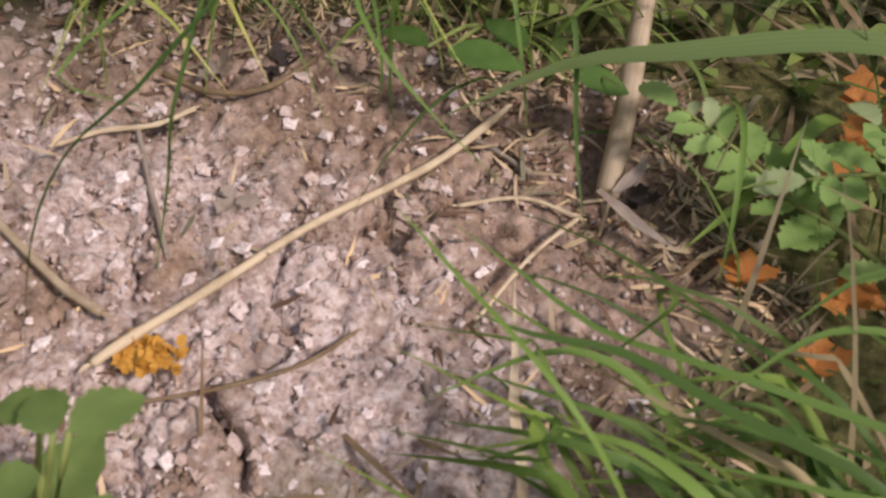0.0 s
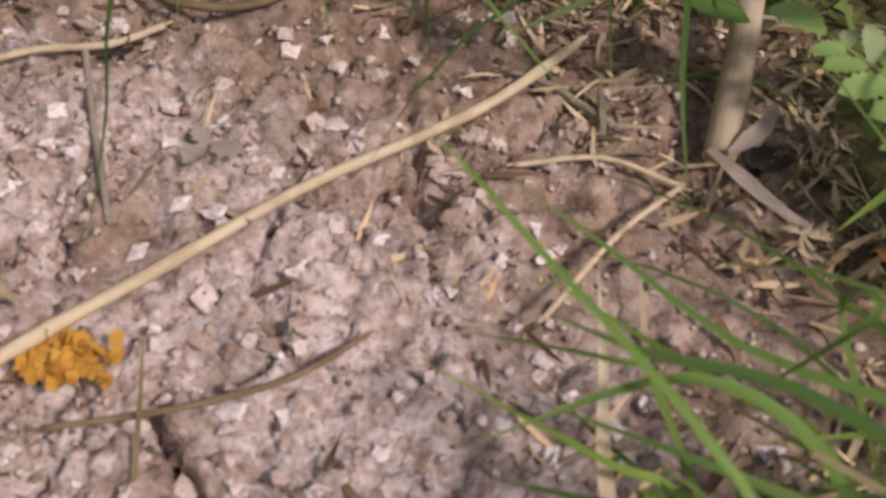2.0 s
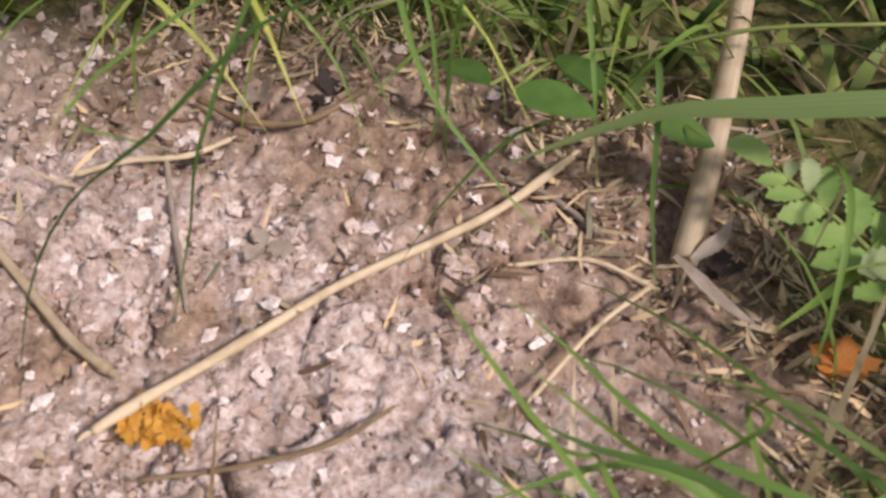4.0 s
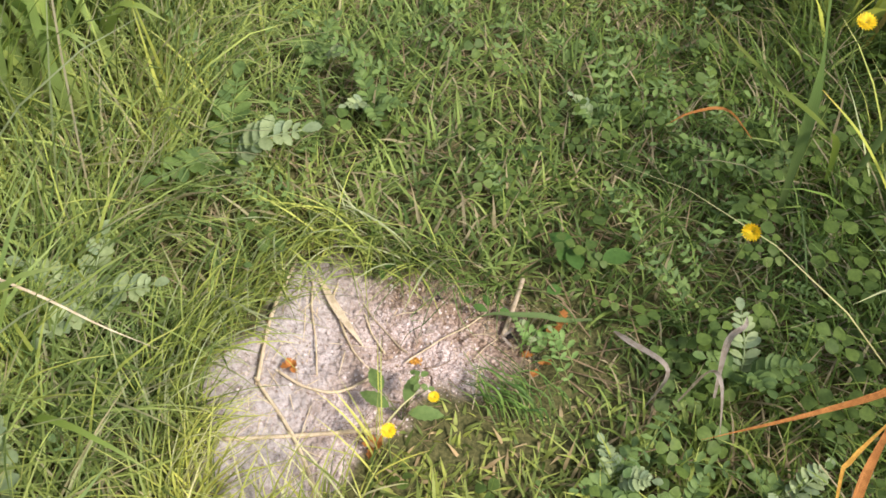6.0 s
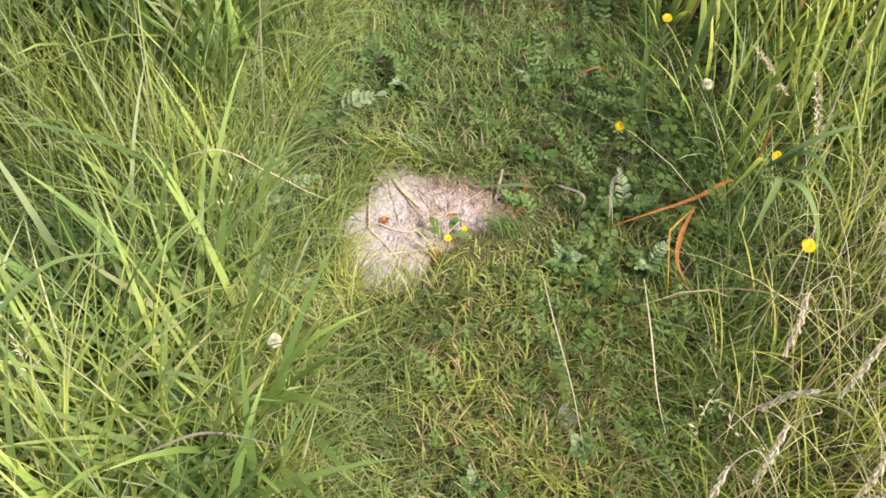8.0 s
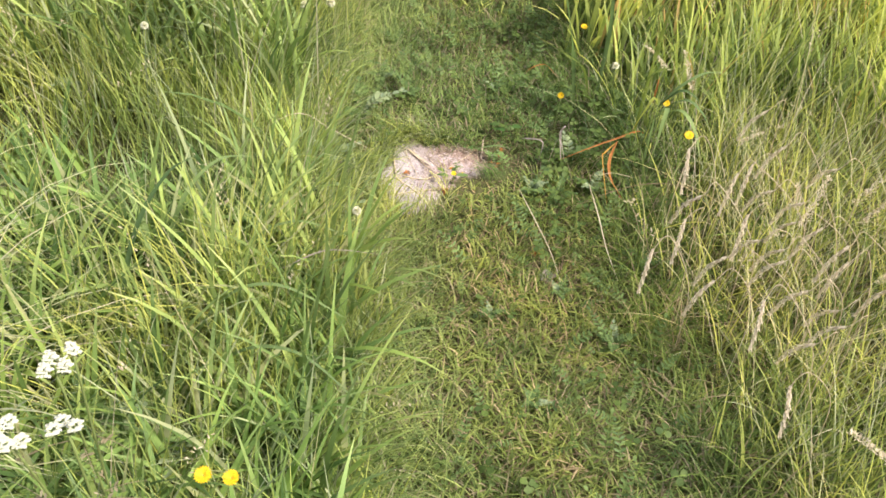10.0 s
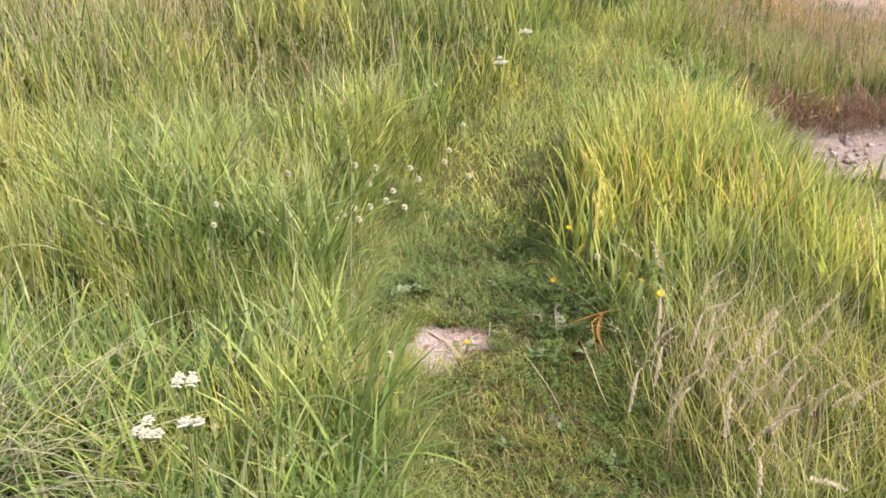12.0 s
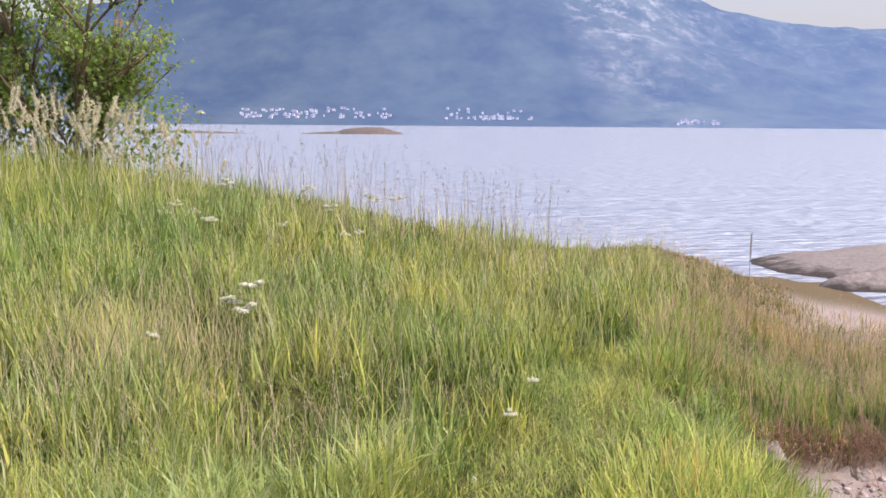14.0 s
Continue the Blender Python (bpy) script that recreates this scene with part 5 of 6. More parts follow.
tuft((-.01, .05, .0), [
    (.00086, [(.0, .058, .005), (-.006, .03, .045), (-.03, -.006, .044), (-.023, -.001, .031), (-.019, .013, .006)]),
    (.00086, [(-.01, .055, .004), (-.014, .028, .042), (-.019, .003, .032), (-.022, -.004, .017), (-.024, -.016, .004)]),
    (.00099, [(.0, .055, .004), (-.004, .01, .05), (-.017, -.012, .046), (-.028, -.017, .037), (-.034, -.024, .026), (-.039, -.032, .006)]),
    (.00092, [(.013, .06, .003), (.014, .02, .046), (.0105, .024, .018), (.01, .029, .001)]),
    (.00092, [(-.012, .06, .004), (.0, .03, .048), (.011, .005, .045), (.021, -.003, .037), (.034, -.006, .024)]),
    (.00079, [(-.03, .058, .004), (-.05, .035, .03), (-.065, .01, .022), (-.07, -.004, .006)]),
    (.00079, [(-.005, .058, .003), (.004, .04, .03), (.008, .03, .014), (.004, .026, .001)]),
    (.00079, [(-.02, .058, .003), (-.005, .046, .032), (.012, .036, .03), (.025, .03, .012)]),
    (.00086, [(-.04, .06, .003), (-.015, .045, .035), (.02, .04, .042), (.05, .045, .03)]),
    (.00073, [(-.055, .055, .003), (-.03, .042, .03), (-.01, .03, .026), (.0, .02, .006)]),
], "tuft of thin green grass blades arching over the mud")
tuft((.13, .05, .0), [(.0068, [(.13, .05, .004), (.104, .03, .026), (.085, .029, .029), (.06, .026, .027), (.041, .0255, .023), (.020, .021, .013)])],
     "single broad glaucous green blade lying over the cane", M_bladew)
tuft((.1, .04, .0), [
    (.0012, [(.04, .058, .002), (.042, .034, .026), (.0445, .021, .009), (.0475, .010, -.002)]),
    (.0034, [(.10, .04, .0), (.088, .028, .012), (.076, .014, .008), (.064, .004, .002)]),
    (.0013, [(.075, .05, .0), (.072, .02, .018), (.0705, .004, .012), (.070, -.002, .0)]),
    (.0016, [(.12, .03, .0), (.11, .035, .03), (.088, .05, .028), (.075, .06, .01)]),
    (.0012, [(.035, .062, .002), (.03, .05, .026), (.033, .036, .018), (.036, .028, .002)]),
    (.0013, [(.06, .065, .002), (.05, .05, .022), (.042, .042, .02), (.034, .04, .006)]),
], "broad green blade and thin shoots beside silverweed")
tuft((.1, -.045, .0), [
    (.0016, [(.115, -.055, .0), (.1, -.045, .022), (.084, -.039, .022), (.062, -.032, .022), (.047, -.026, .020), (.034, -.015, .019), (.024, -.006, .017)]),
    (.0020, [(.10, -.06, .0), (.085, -.05, .022), (.064, -.040, .024), (.05, -.033, .025), (.038, -.032, .026), (.029, -.029, .026)]),
    (.0009, [(.06, -.062, .0), (.045, -.052, .036), (.026, -.033, .042), (.0185, -.0245, .042)]),
    (.0015, [(.095, -.05, .0), (.082, -.036, .018), (.068, -.024, .018), (.055, -.012, .012)]),
    (.0017, [(.108, -.03, .0), (.094, -.026, .02), (.078, -.026, .024), (.06, -.038, .020)]),
    (.0014, [(.1, -.062, .0), (.084, -.055, .028), (.07, -.052, .03), (.056, -.048, .026)]),
    (.0016, [(.112, -.02, .0), (.1, -.012, .02), (.086, -.014, .022), (.074, -.022, .018)]),
    (.0022, [(.07, -.07, .0), (.062, -.058, .026), (.052, -.05, .03), (.041, -.046, .028)]),
    (.0013, [(.11, -.045, .0), (.098, -.03, .014), (.09, -.018, .012), (.086, -.006, .004)]),
    (.0014, [(.09, -.07, .0), (.078, -.05, .02), (.07, -.036, .022), (.066, -.022, .014)]),
    (.0011, [(.08, -.066, .0), (.06, -.05, .016), (.04, -.036, .012), (.03, -.022, .003)]),
], "dense green grass blades leaning over the mud")
tuft((.034, -.06, .0), [(.0018, [(.038, -.062, .0), (.0385, -.046, .008), (.0365, -.035, .011), (.036, -.023, .010), (.0352, -.008, .007)])], "single tan dead blade bent over the mud", M_straw)

rd = random.Random(9)
tuft((.09, -.06, .0), [(rd.uniform(.0009, .0021), [(bx, by, .0), (bx - .012, by + .012, h * .8), (bx - ln * .5, by + ln * .35, h), (bx - ln, by + ln * rd.uniform(.2, .8), h * rd.uniform(.3, .8))])
                       for bx, by, h, ln in [(rd.uniform(.05, .115), rd.uniform(-.075, -.035), rd.uniform(.012, .028), rd.uniform(.02, .045)) for _ in range(26)]], "dense short blades at the edge of the mud", M_bladed)
tuft((.08, -.085, .0), [(rd.uniform(.0012, .0024), [(bx, by, .0), (bx - .006, by + .008, h * .7), (bx - ln * .5, by + ln * .3, h), (bx - ln, by + ln * rd.uniform(.1, .7), h * rd.uniform(.5, .9))])
                        for bx, by, h, ln in [(rd.uniform(.062, .125), rd.uniform(-.072, -.04), rd.uniform(.012, .024), rd.uniform(.02, .04)) for _ in range(30)]], "fresh green blades leaning over the mud from the path side")

# ring of thin blades round the edge of the patch, leaning over it
r = sow(4200, -.1, .16, -.24, .12, lambda x, y: (mud_dist(x, y) > .002) * (mud_dist(x, y) < .035) * np.clip(.25 + 9 * (y + .01) + 6 * np.abs(x - .0), .1, 1) * ease(np.hypot(x - .015, y + .075), .05, .09) * (1 - .8 * ease(x, .02, .05) * ease(y, -.06, -.02)))
n = len(r)
inward = np.arctan2(-.02 - r[:, 1], -.06 - r[:, 0])
stuff("patch_edge_grass", blades(r, inward + rng.normal(0, 1.1, n), rng.uniform(.03, .07, n), rng.uniform(.0008, .0017, n), rng.uniform(.1, .9, n), rng.uniform(.4, 2.0, n), 6, rng.uniform(-1, 1, n)),
      M_dark, "thin green blades arching over the edge of the mud", "grass")
r = sow(3800, -.3, -.02, -.26, .12, lambda x, y: (mud_dist(x, y) > .004) * (mud_dist(x, y) < .05) * np.where((x < -.15) | (y > .03), 1.0, .25))
n = len(r)
inward = np.arctan2(-.04 - r[:, 1], -.09 - r[:, 0])
stuff("patch_edge_grass", blades(r, inward + rng.normal(0, .9, n), rng.uniform(.05, .13, n), rng.uniform(.001, .0024, n), rng.uniform(.1, .7, n), rng.uniform(.5, 2.0, n), 6, rng.uniform(-1, 1, n)),
      M_fine, "yellow-green blades hanging over the edge of the mud", "grass")
r = sow(70, -.21, -.07, -.19, .06, lambda x, y: (mud_dist(x, y) < -.005) * 1.0)
r[:, 2] = height(r[:, 0], r[:, 1]) + .0012
n = len(r)
stuff("straw_litter", blades(r, rng.normal(-1.0, .8, n), rng.uniform(.008, .06, n), rng.uniform(.0006, .0014, n), rng.uniform(1.50, 1.60, n), rng.uniform(-.04, .04, n), 4),
      M_straw, "thin bits of straw scattered on the mud", "straw")
r = sow(420, -.2, .12, -.1, .1, lambda x, y: (mud_dist(x, y) > -.012) * (mud_dist(x, y) < .03) * 1.0)
n = len(r)
r[:, 2] += .004
stuff("edge_litter", blades(r, rng.uniform(0, 6.28, n), rng.uniform(.006, .022, n), rng.uniform(.0006, .0014, n), rng.uniform(1.2, 1.6, n), rng.uniform(-.2, .2, n), 4),
      M_thatch, "tan and brown grass litter at the edge of the mud", "dead grass")


# silverweed leaves reaching over the mud, leaflet by leaflet
def reaching_leaf(points, width, pairs, seed, label):
    ob = thing("silverweed_leaf", label, "silverweed", "silverweed leaves by the mud", points[0])
    rach, lets = pinnate(points, width, pairs, .9, seed, .44)
    leaf = part("rachis", rach, M_stem, ob, "reddish-green leaf stalk")
    for i, g in enumerate(lets):
        part("leaflet", g, M_silverback if i in (14, 16) else M_fresh, leaf)
    return ob


reaching_leaf([(.105, -.004, .002), (.0913, .0093, .004), (.083, .0126, .007), (.0758, .0189, .0095), (.0685, .0237, .012), (.0622, .0285, .013)], .020, 9, 5, "toothed green silverweed leaf arching over the mud edge")
reaching_leaf([(.12, .0, .0), (.107, .0188, .007), (.0925, .0149, .013), (.0831, .0128, .013)], .021, 8, 6, "toothed green silverweed leaf above withered leaves")
reaching_leaf([(.12, -.02, .0), (.108, -.006, .014), (.1, .008, .02), (.094, .02, .02)], .017, 7, 7, "toothed green silverweed leaf in the grass")


def herb(base, leaves, label, material=None):
    """A small broad-leaved herb: ovate leaves, each on its own stalk."""
    b = Vector((base[0], base[1], float(height_base(*base))))
    ob = thing("broadleaf_herb", label, "herb", "broad-leaved herbs", b)
    for (x, y, z, yaw, tilt, ln, wd) in leaves:
        m = Matrix.Translation((x, y, z)) @ Matrix.Rotation(yaw, 4, "Z") @ Matrix.Rotation(tilt, 4, "Y")
        lf = part("leaf", moved(leaf_strip(ln, wd, 11, .25 if material else .0, .22, .15, .45, .8), m), material or M_herb, ob)
        part("leaf_stalk", tube([b, (b + Vector((x, y, z))) / 2 + Vector((0, 0, .004)), (x, y, z)], [.0005, .0004], 5, 8), M_stem, lf)
    return ob


herb((-.02, -.075), [(-.010, -.062, .046, 2.2, .1, .007, .005), (-.008, -.062, .047, .8, .1, .008, .0055), (-.010, -.066, .045, 3.6, .1, .007, .005), (-.006, -.068, .044, -.5, .1, .007, .005), (-.008, -.068, .044, -2.0, .1, .007, .005), (-.013, -.059, .044, 2.9, .1, .006, .0045), (-.0, -.07, .042, .3, .1, .006, .0045)],
     "small green herb with toothed leaves at the mud's edge", M_silver)
herb((-.075, .06), [(-.072, .050, .022, -1.2, .1, .010, .006), (-.075, .054, .020, 2.6, .1, .010, .005), (-.07, .054, .022, .4, .1, .008, .0045)], "small green leaves at the mud's edge")
herb((.03, .062), [(.016, .034, .018, 2.4, .15, .014, .0055), (.02, .032, .019, -.2, -.1, .014, .0075), (.034, .036, .017, 2.1, .1, .016, .006), (.044, .038, .010, .0, .15, .011, .007), (.084, .062, .018, .6, .1, .016, .012)],
     "smooth green oval leaves under the grass edge")
herb((-.02, -.085), [(-.03, -.088, .03, 2.8, .0, .03, .012), (-.012, -.092, .035, .2, .0, .03, .013), (-.018, -.08, .03, 1.4, -.1, .028, .011), (-.04, -.075, .03, 2.2, .0, .026, .012)],
     "pale green herb leaves beside the yellow flowers", M_silver)
herb((.12, .09), [(.11, .085, .03, 2.0, .1, .03, .016), (.13, .1, .03, .6, .1, .034, .018), (.1, .11, .03, 2.6, .1, .028, .016), (.09, .095, .025, 1.2, .1, .022, .014)], "rounded green leaves in the grass by the mud")


# ---- flowers ----
def florets(r, n, size, seed, up_only=False):
    """Many small petals pointing out from a ball."""
    rd = np.random.default_rng(seed)
    i = np.arange(n) + .5
    ph = np.arccos(1 - (1.1 if up_only else 1.75) * i / n)
    th = np.pi * (1 + 5 ** .5) * i
    d = np.stack([np.sin(ph) * np.cos(th), np.sin(ph) * np.sin(th), np.cos(ph)], -1)
    geo = leaf_strip(size, size * .42, 3, 0, .5, .1)
    return joined([moved(geo, along(Vector(v * r * .35), Vector(v) + Vector((0, 0, .25)), roll=rd.uniform(-.6, .6))) for v in d])


CLOVER_HEAD = florets(.008, 90, .0066, 3)
STRAPS = joined([moved(leaf_strip(ln, .0028, 4, 0, .15, -.1 + .2 * k, .7, .35), Matrix.Rotation(6.283 * i / m + k, 4, "Z") @ Matrix.Rotation(-.15 - .3 * k, 4, "Y")) for k, (m, ln) in enumerate(((19, .0115), (15, .0085), (9, .005))) for i in range(m)])
CUP = lump(.004, 2, 5, 8, 1.1, .15)


def stalk_to(top, foot_shift=(.0, .0)):
    x, y, z = top
    fx_, fy_ = x + foot_shift[0], y + foot_shift[1]
    return [(fx_, fy_, float(height_base(fx_, fy_)) - .004), ((x + fx_) / 2 + foot_shift[1] * .2, (y + fy_) / 2, (z + float(height_base(fx_, fy_))) / 2), (x, y, z)]


def clover_flower(top, size=1.0, label="white clover flower head on a thin stalk in the grass"):
    p = stalk_to(top, (rng.uniform(-.02, .02), rng.uniform(-.02, .02)))
    ob = thing("clover_flower", label, "flower", "white clover flowers", p[0])
    part("stalk", tube(p, [.0010, .0008], 6, 10), M_stem, ob)
    head = part("flower_head", moved(CLOVER_HEAD, Matrix.Translation(top) @ Matrix.Scale(size, 4)), M_cream, ob, "ball of white florets")
    return ob


def yellow_flower(top, size=1.0, facing=(0, -.2, 1), label="yellow hawkbit flower on a thin stalk", shift=None):
    p = stalk_to(top, shift or (rng.uniform(-.015, .015), rng.uniform(-.015, .015)))
    ob = thing("yellow_flower", label, "flower", "yellow flowers in the meadow", p[0])
    part("stalk", tube(p, [.0009, .0007], 6, 10), M_stem, ob)
    m = Matrix.Translation(top) @ Vector((0, 0, 1)).rotation_difference(Vector(facing)).to_matrix().to_4x4() @ Matrix.Scale(size, 4)
    part("petals", moved(STRAPS, m), M_yel, ob, "toothed yellow petals")
    part("cup", moved(CUP, m @ Matrix.Translation((0, 0, -.0035))), M_stem, ob, "green cup under the petals")
    return ob


for top, size in [((.372, .147, .186), 1.05), ((-.22, -.416, .212), 1.05), ((-0.36, 0.76, 0.24), 1), ((-0.29, 0.79, 0.22), 1), ((-0.31, 0.69, 0.2), 1), ((-0.35, 0.48, 0.2), 1), ((-0.3, 0.49, 0.2), 1), ((-0.25, 0.61, 0.17), 1), ((-0.39, 0.34, 0.22), 1), ((-0.71, 0.14, 0.36), 1), ((-0.69, -0, 0.36), 1), ((-0.56, 0.53, 0.3), 1), ((-0.04, 1.06, 0.14), 1), ((0.05, 1.01, 0.1), 1), ((0.05, 1.44, 0.16), 1), ((-0.23, 0.72, 0.16), 1), ((-0.19, 0.6, 0.15), 1), ((-0.02, 1.13, 0.16), 1), ((-0.17, 0.94, 0.16), 1), ((-0.38, 0.39, 0.22), 1), ((-0.33, 0.39, 0.2), 1), ((-0.14, 0.88, 0.14), 1)]:
    clover_flower(top, size * (1.35 if top[1] > .3 else 1))
for top, size, facing in [((.236, .071, .151), .75, (-.3, -.8, .4)), ((.299, .237, .237), .8, (0, -.3, 1)), ((-.02, -.124, .067), .6, (.1, -.3, 1)), ((.004, -.065, .017), .5, (0, -.2, 1)), ((.46, -.22, .26), .95, (0, -.4, .8)),
                          ((-.064, .75, -.055), .9, (0, -.4, 1)), ((-.395, -1.062, .30), 1.2, (0, -.3, 1)), ((-.356, -1.066, .30), 1.1, (0, -.3, 1)), ((.475, .02, .17), .8, (0, -.6, .6))]:
    yellow_flower(top, size, facing)


def yarrow(top, width, heads, label, seed, name="yarrow_plant", cat="flower"):
    """An upright stalk with flat white umbels and feathery leaves."""
    rd = random.Random(seed)
    p = stalk_to(top, (rd.uniform(-.03, .03), rd.uniform(-.03, .03)))
    ob = thing(name, label, cat, "white-flowered plants in the meadow", p[0])
    part("stalk", tube(p[:2] + [Vector(p[2]) - Vector((0, 0, width * .5))], [.0022, .0015], 6, 10), M_stem, ob)
    fork = Vector(p[2]) - Vector((0, 0, width * .5))
    for h in range(heads):
        a = 6.28 * h / heads + rd.uniform(-.3, .3)
        c = Vector(top) + Vector((math.cos(a), math.sin(a), rd.uniform(-.7, .4))) * (width * .40 if heads > 1 else 0)
        umbel = part("umbel", joined([tube([fork, (fork + c) / 2 + Vector((0, 0, -.002)), c], [.0011, .0008], 5, 6)] +
                                     [tube([c - Vector((0, 0, .012)), c + Vector((math.cos(k * 2.4), math.sin(k * 2.4), 0)) * width * .2 * math.sqrt(k / 9 + .1)], [.0005, .0004], 4) for k in range(8)]), M_stem, ob, "green branching flower stalks")
        disc = joined([leaf_strip(.0024, .0020, 3, 0, .2, .1, .6), moved(leaf_strip(.0024, .0020, 3, 0, .2, .1, .6), Matrix.Rotation(1.26, 4, "Z")), moved(leaf_strip(.0024, .0020, 3, 0, .2, .1, .6), Matrix.Rotation(2.51, 4, "Z")),
                       moved(leaf_strip(.0024, .0020, 3, 0, .2, .1, .6), Matrix.Rotation(3.77, 4, "Z")), moved(leaf_strip(.0024, .0020, 3, 0, .2, .1, .6), Matrix.Rotation(5.03, 4, "Z"))])
        count = max(16, int(100 * (width / .05) ** 1.2 / heads ** .5))
        i = np.arange(count) + .5
        rr, th = width * .42 / (heads ** .35) * np.sqrt(i / count), 2.4 * i
        pl = np.stack([c.x + rr * np.cos(th), c.y + rr * np.sin(th), c.z + .006 - (3.0 if width < .08 else 1.0) * rr ** 2 / width + (.008 if width < .045 else .012) * hash2(i, i + seed)], -1)
        part("flower_top", scattered(disc, pl, th, max(.8, width / .036 * .8) + .5 * hash2(i, i * 2 + 1), (.5 if width < .045 else 1.8) * (hash2(i, i + 3) - .5)), M_white, umbel, "small white florets in a flat cluster")
    for k in range(3):
        f = .3 + .2 * k
        q = Vector(p[0]).lerp(Vector(p[2]), f)
        a = rd.uniform(0, 6.28)
        d = Vector((math.cos(a), math.sin(a), .4))
        rach, lets = pinnate([q, q + d * .03, q + d * .06 - Vector((0, 0, .01))], .018, 9, .9, seed + k, n=5)
        part("leaf", joined([rach] + lets), M_dark, ob, "feathery green leaf")
    return ob


yarrow((-.505, -1.119, .61), .030, 3, "white yarrow umbel on a tall stalk beside the path", 1)
yarrow((-.543, -1.188, .575), .035, 4, "white yarrow umbels in tall grass", 2)
yarrow((-.485, -1.175, .575), .030, 3, "white yarrow umbels in tall grass", 3)
yarrow((-.50, -1.08, .59), .02, 1, "greenish yarrow bud on a tall stalk", 4)
for i, (x, y, z, w) in enumerate([(.226, 1.714, .356, .05), (.383, 2.16, .38, .05), (-1.393, 1.945, .656, .05), (-1.017, 2.175, .74, .09), (-.985, 2.2, .84, .09), (-1.08, 2.2, .77, .08), (-2.45, 6.2, .70, .12), (-2.24, 6.4, .70, .12),
                                  (-2.0, 6.0, .67, .12), (-2.1, 7.2, .91, .13), (-1.03, 7.0, .68, .12), (-.655, 5.4, .62, .07), (-1.35, 6.0, .62, .07), (-.76, 5.3, .62, .07), (-.39, 7.4, .73, .12), (-.63, 7.5, .74, .14),
                                  (-1.36, 8.0, .80, .13), (-2.35, 6.25, .78, .1), (-2.5, 6.3, .62, .1)]):
    yarrow((x, y, z + (.12 if y > 5 else 0)), w, 4 if w > .045 else 2, "white umbel flowers standing above the meadow grass", 10 + i)
yarrow((-1.94, 5.5, 1.7), .10, 1, "tall flat-topped umbel standing against the water", 40)


# ---- single dead blades and stems in the herbs beside the patch ----
def loose_blade(pts, width, material, label, name="dead_blade", fold=.3):
    ob = thing(name, label, "grass blade", "long single blades beside the mud", pts[0])
    part("blade", ribbon(pts, width, fold, True, 22), material, ob)
    return ob


loose_blade([(.46, .08, .03), (.433, .054, .061), (.37, -.01, .088), (.307, -.047, .091), (.221, -.084, .078)], .008, M_rust, "long orange dead blade over green herbs")
loose_blade([(.36, -.045, .106), (.336, -.103, .097), (.339, -.132, .066), (.374, -.148, .013)], .008, M_rust, "drooping orange dead blade")
loose_blade([(.354, -.053, .106), (.325, -.09, .107), (.319, -.108, .099), (.337, -.177, -.004)], .004, M_ochre, "ochre bent stem among herbs")
loose_blade([(.34, .25, .02), (.313, .206, .124), (.282, .177, .176), (.226, .20, .202), (.17, .293, .189)], .009, M_bladey, "yellow-green broad blade with an orange tip", "broad_blade")
loose_blade([(.40, .17, .02), (.37, .16, .1), (.32, .17, .17), (.27, .2, .2)], .006, M_bladey, "yellowing bent blade over clover", "broad_blade")
loose_blade([(.30, .22, .0), (.27, .185, .2), (.24, .181, .33), (.22, .15, .42)], .014, M_bladew, "upright broad green blade", "broad_blade")
loose_blade([(.36, .25, .0), (.36, .22, .22), (.35, .2, .36), (.36, .15, .44)], .012, M_bladew, "upright broad green blade", "broad_blade")
loose_blade([(-.52, -.16, .14), (-.372, -.133, .233), (-.292, -.122, .185), (-.237, -.123, .15), (-.195, -.122, .126)], .0028, M_straw, "long dry stem with a seed head leaning over the grass")
loose_blade([(.145, .0, .075), (.157, -.013, .085), (.189, -.036, .092), (.18, -.05, .043)], .006, M_greydead, "curled pale dead blade in the herbs")
loose_blade([(.24, -.02, .03), (.235, .0, .09), (.245, .01, .105), (.25, .03, .09)], .006, M_greydead, "curled pale dead blade in the herbs")
loose_blade([(.21, -.03, .03), (.222, -.03, .09), (.23, -.045, .1), (.24, -.07, .06)], .005, M_greydead, "curled pale dead blade in the herbs")
loose_blade([(.24, .2, .12), (.21, .2, .15), (.18, .19, .15), (.16, .18, .14)], .004, M_rust, "short orange dead blade")
loose_blade([(.13, -.15, .045), (.15, -.25, .06), (.18, -.36, .055), (.205, -.45, .02)], .0022, M_straw, "thin curved straw beside the path", "dry_straw")
loose_blade([(.28, -.18, .09), (.29, -.27, .08), (.3, -.36, .06), (.32, -.42, .03)], .0028, M_straw, "bent straw with a dead sheath", "dry_straw")
loose_blade([(.6, -.25, .08), (.5, -.2, .1), (.4, -.19, .1), (.3, -.21, .08), (.2, -.24, .05)], .003, M_thatch, "long brown stem lying through the herbs", "dry_straw")
loose_blade([(-.34, -.6, .24), (-.264, -.565, .25), (-.168, -.573, .25)], .004, M_greydead, "thin grey stem leaning over the path", "dry_straw")
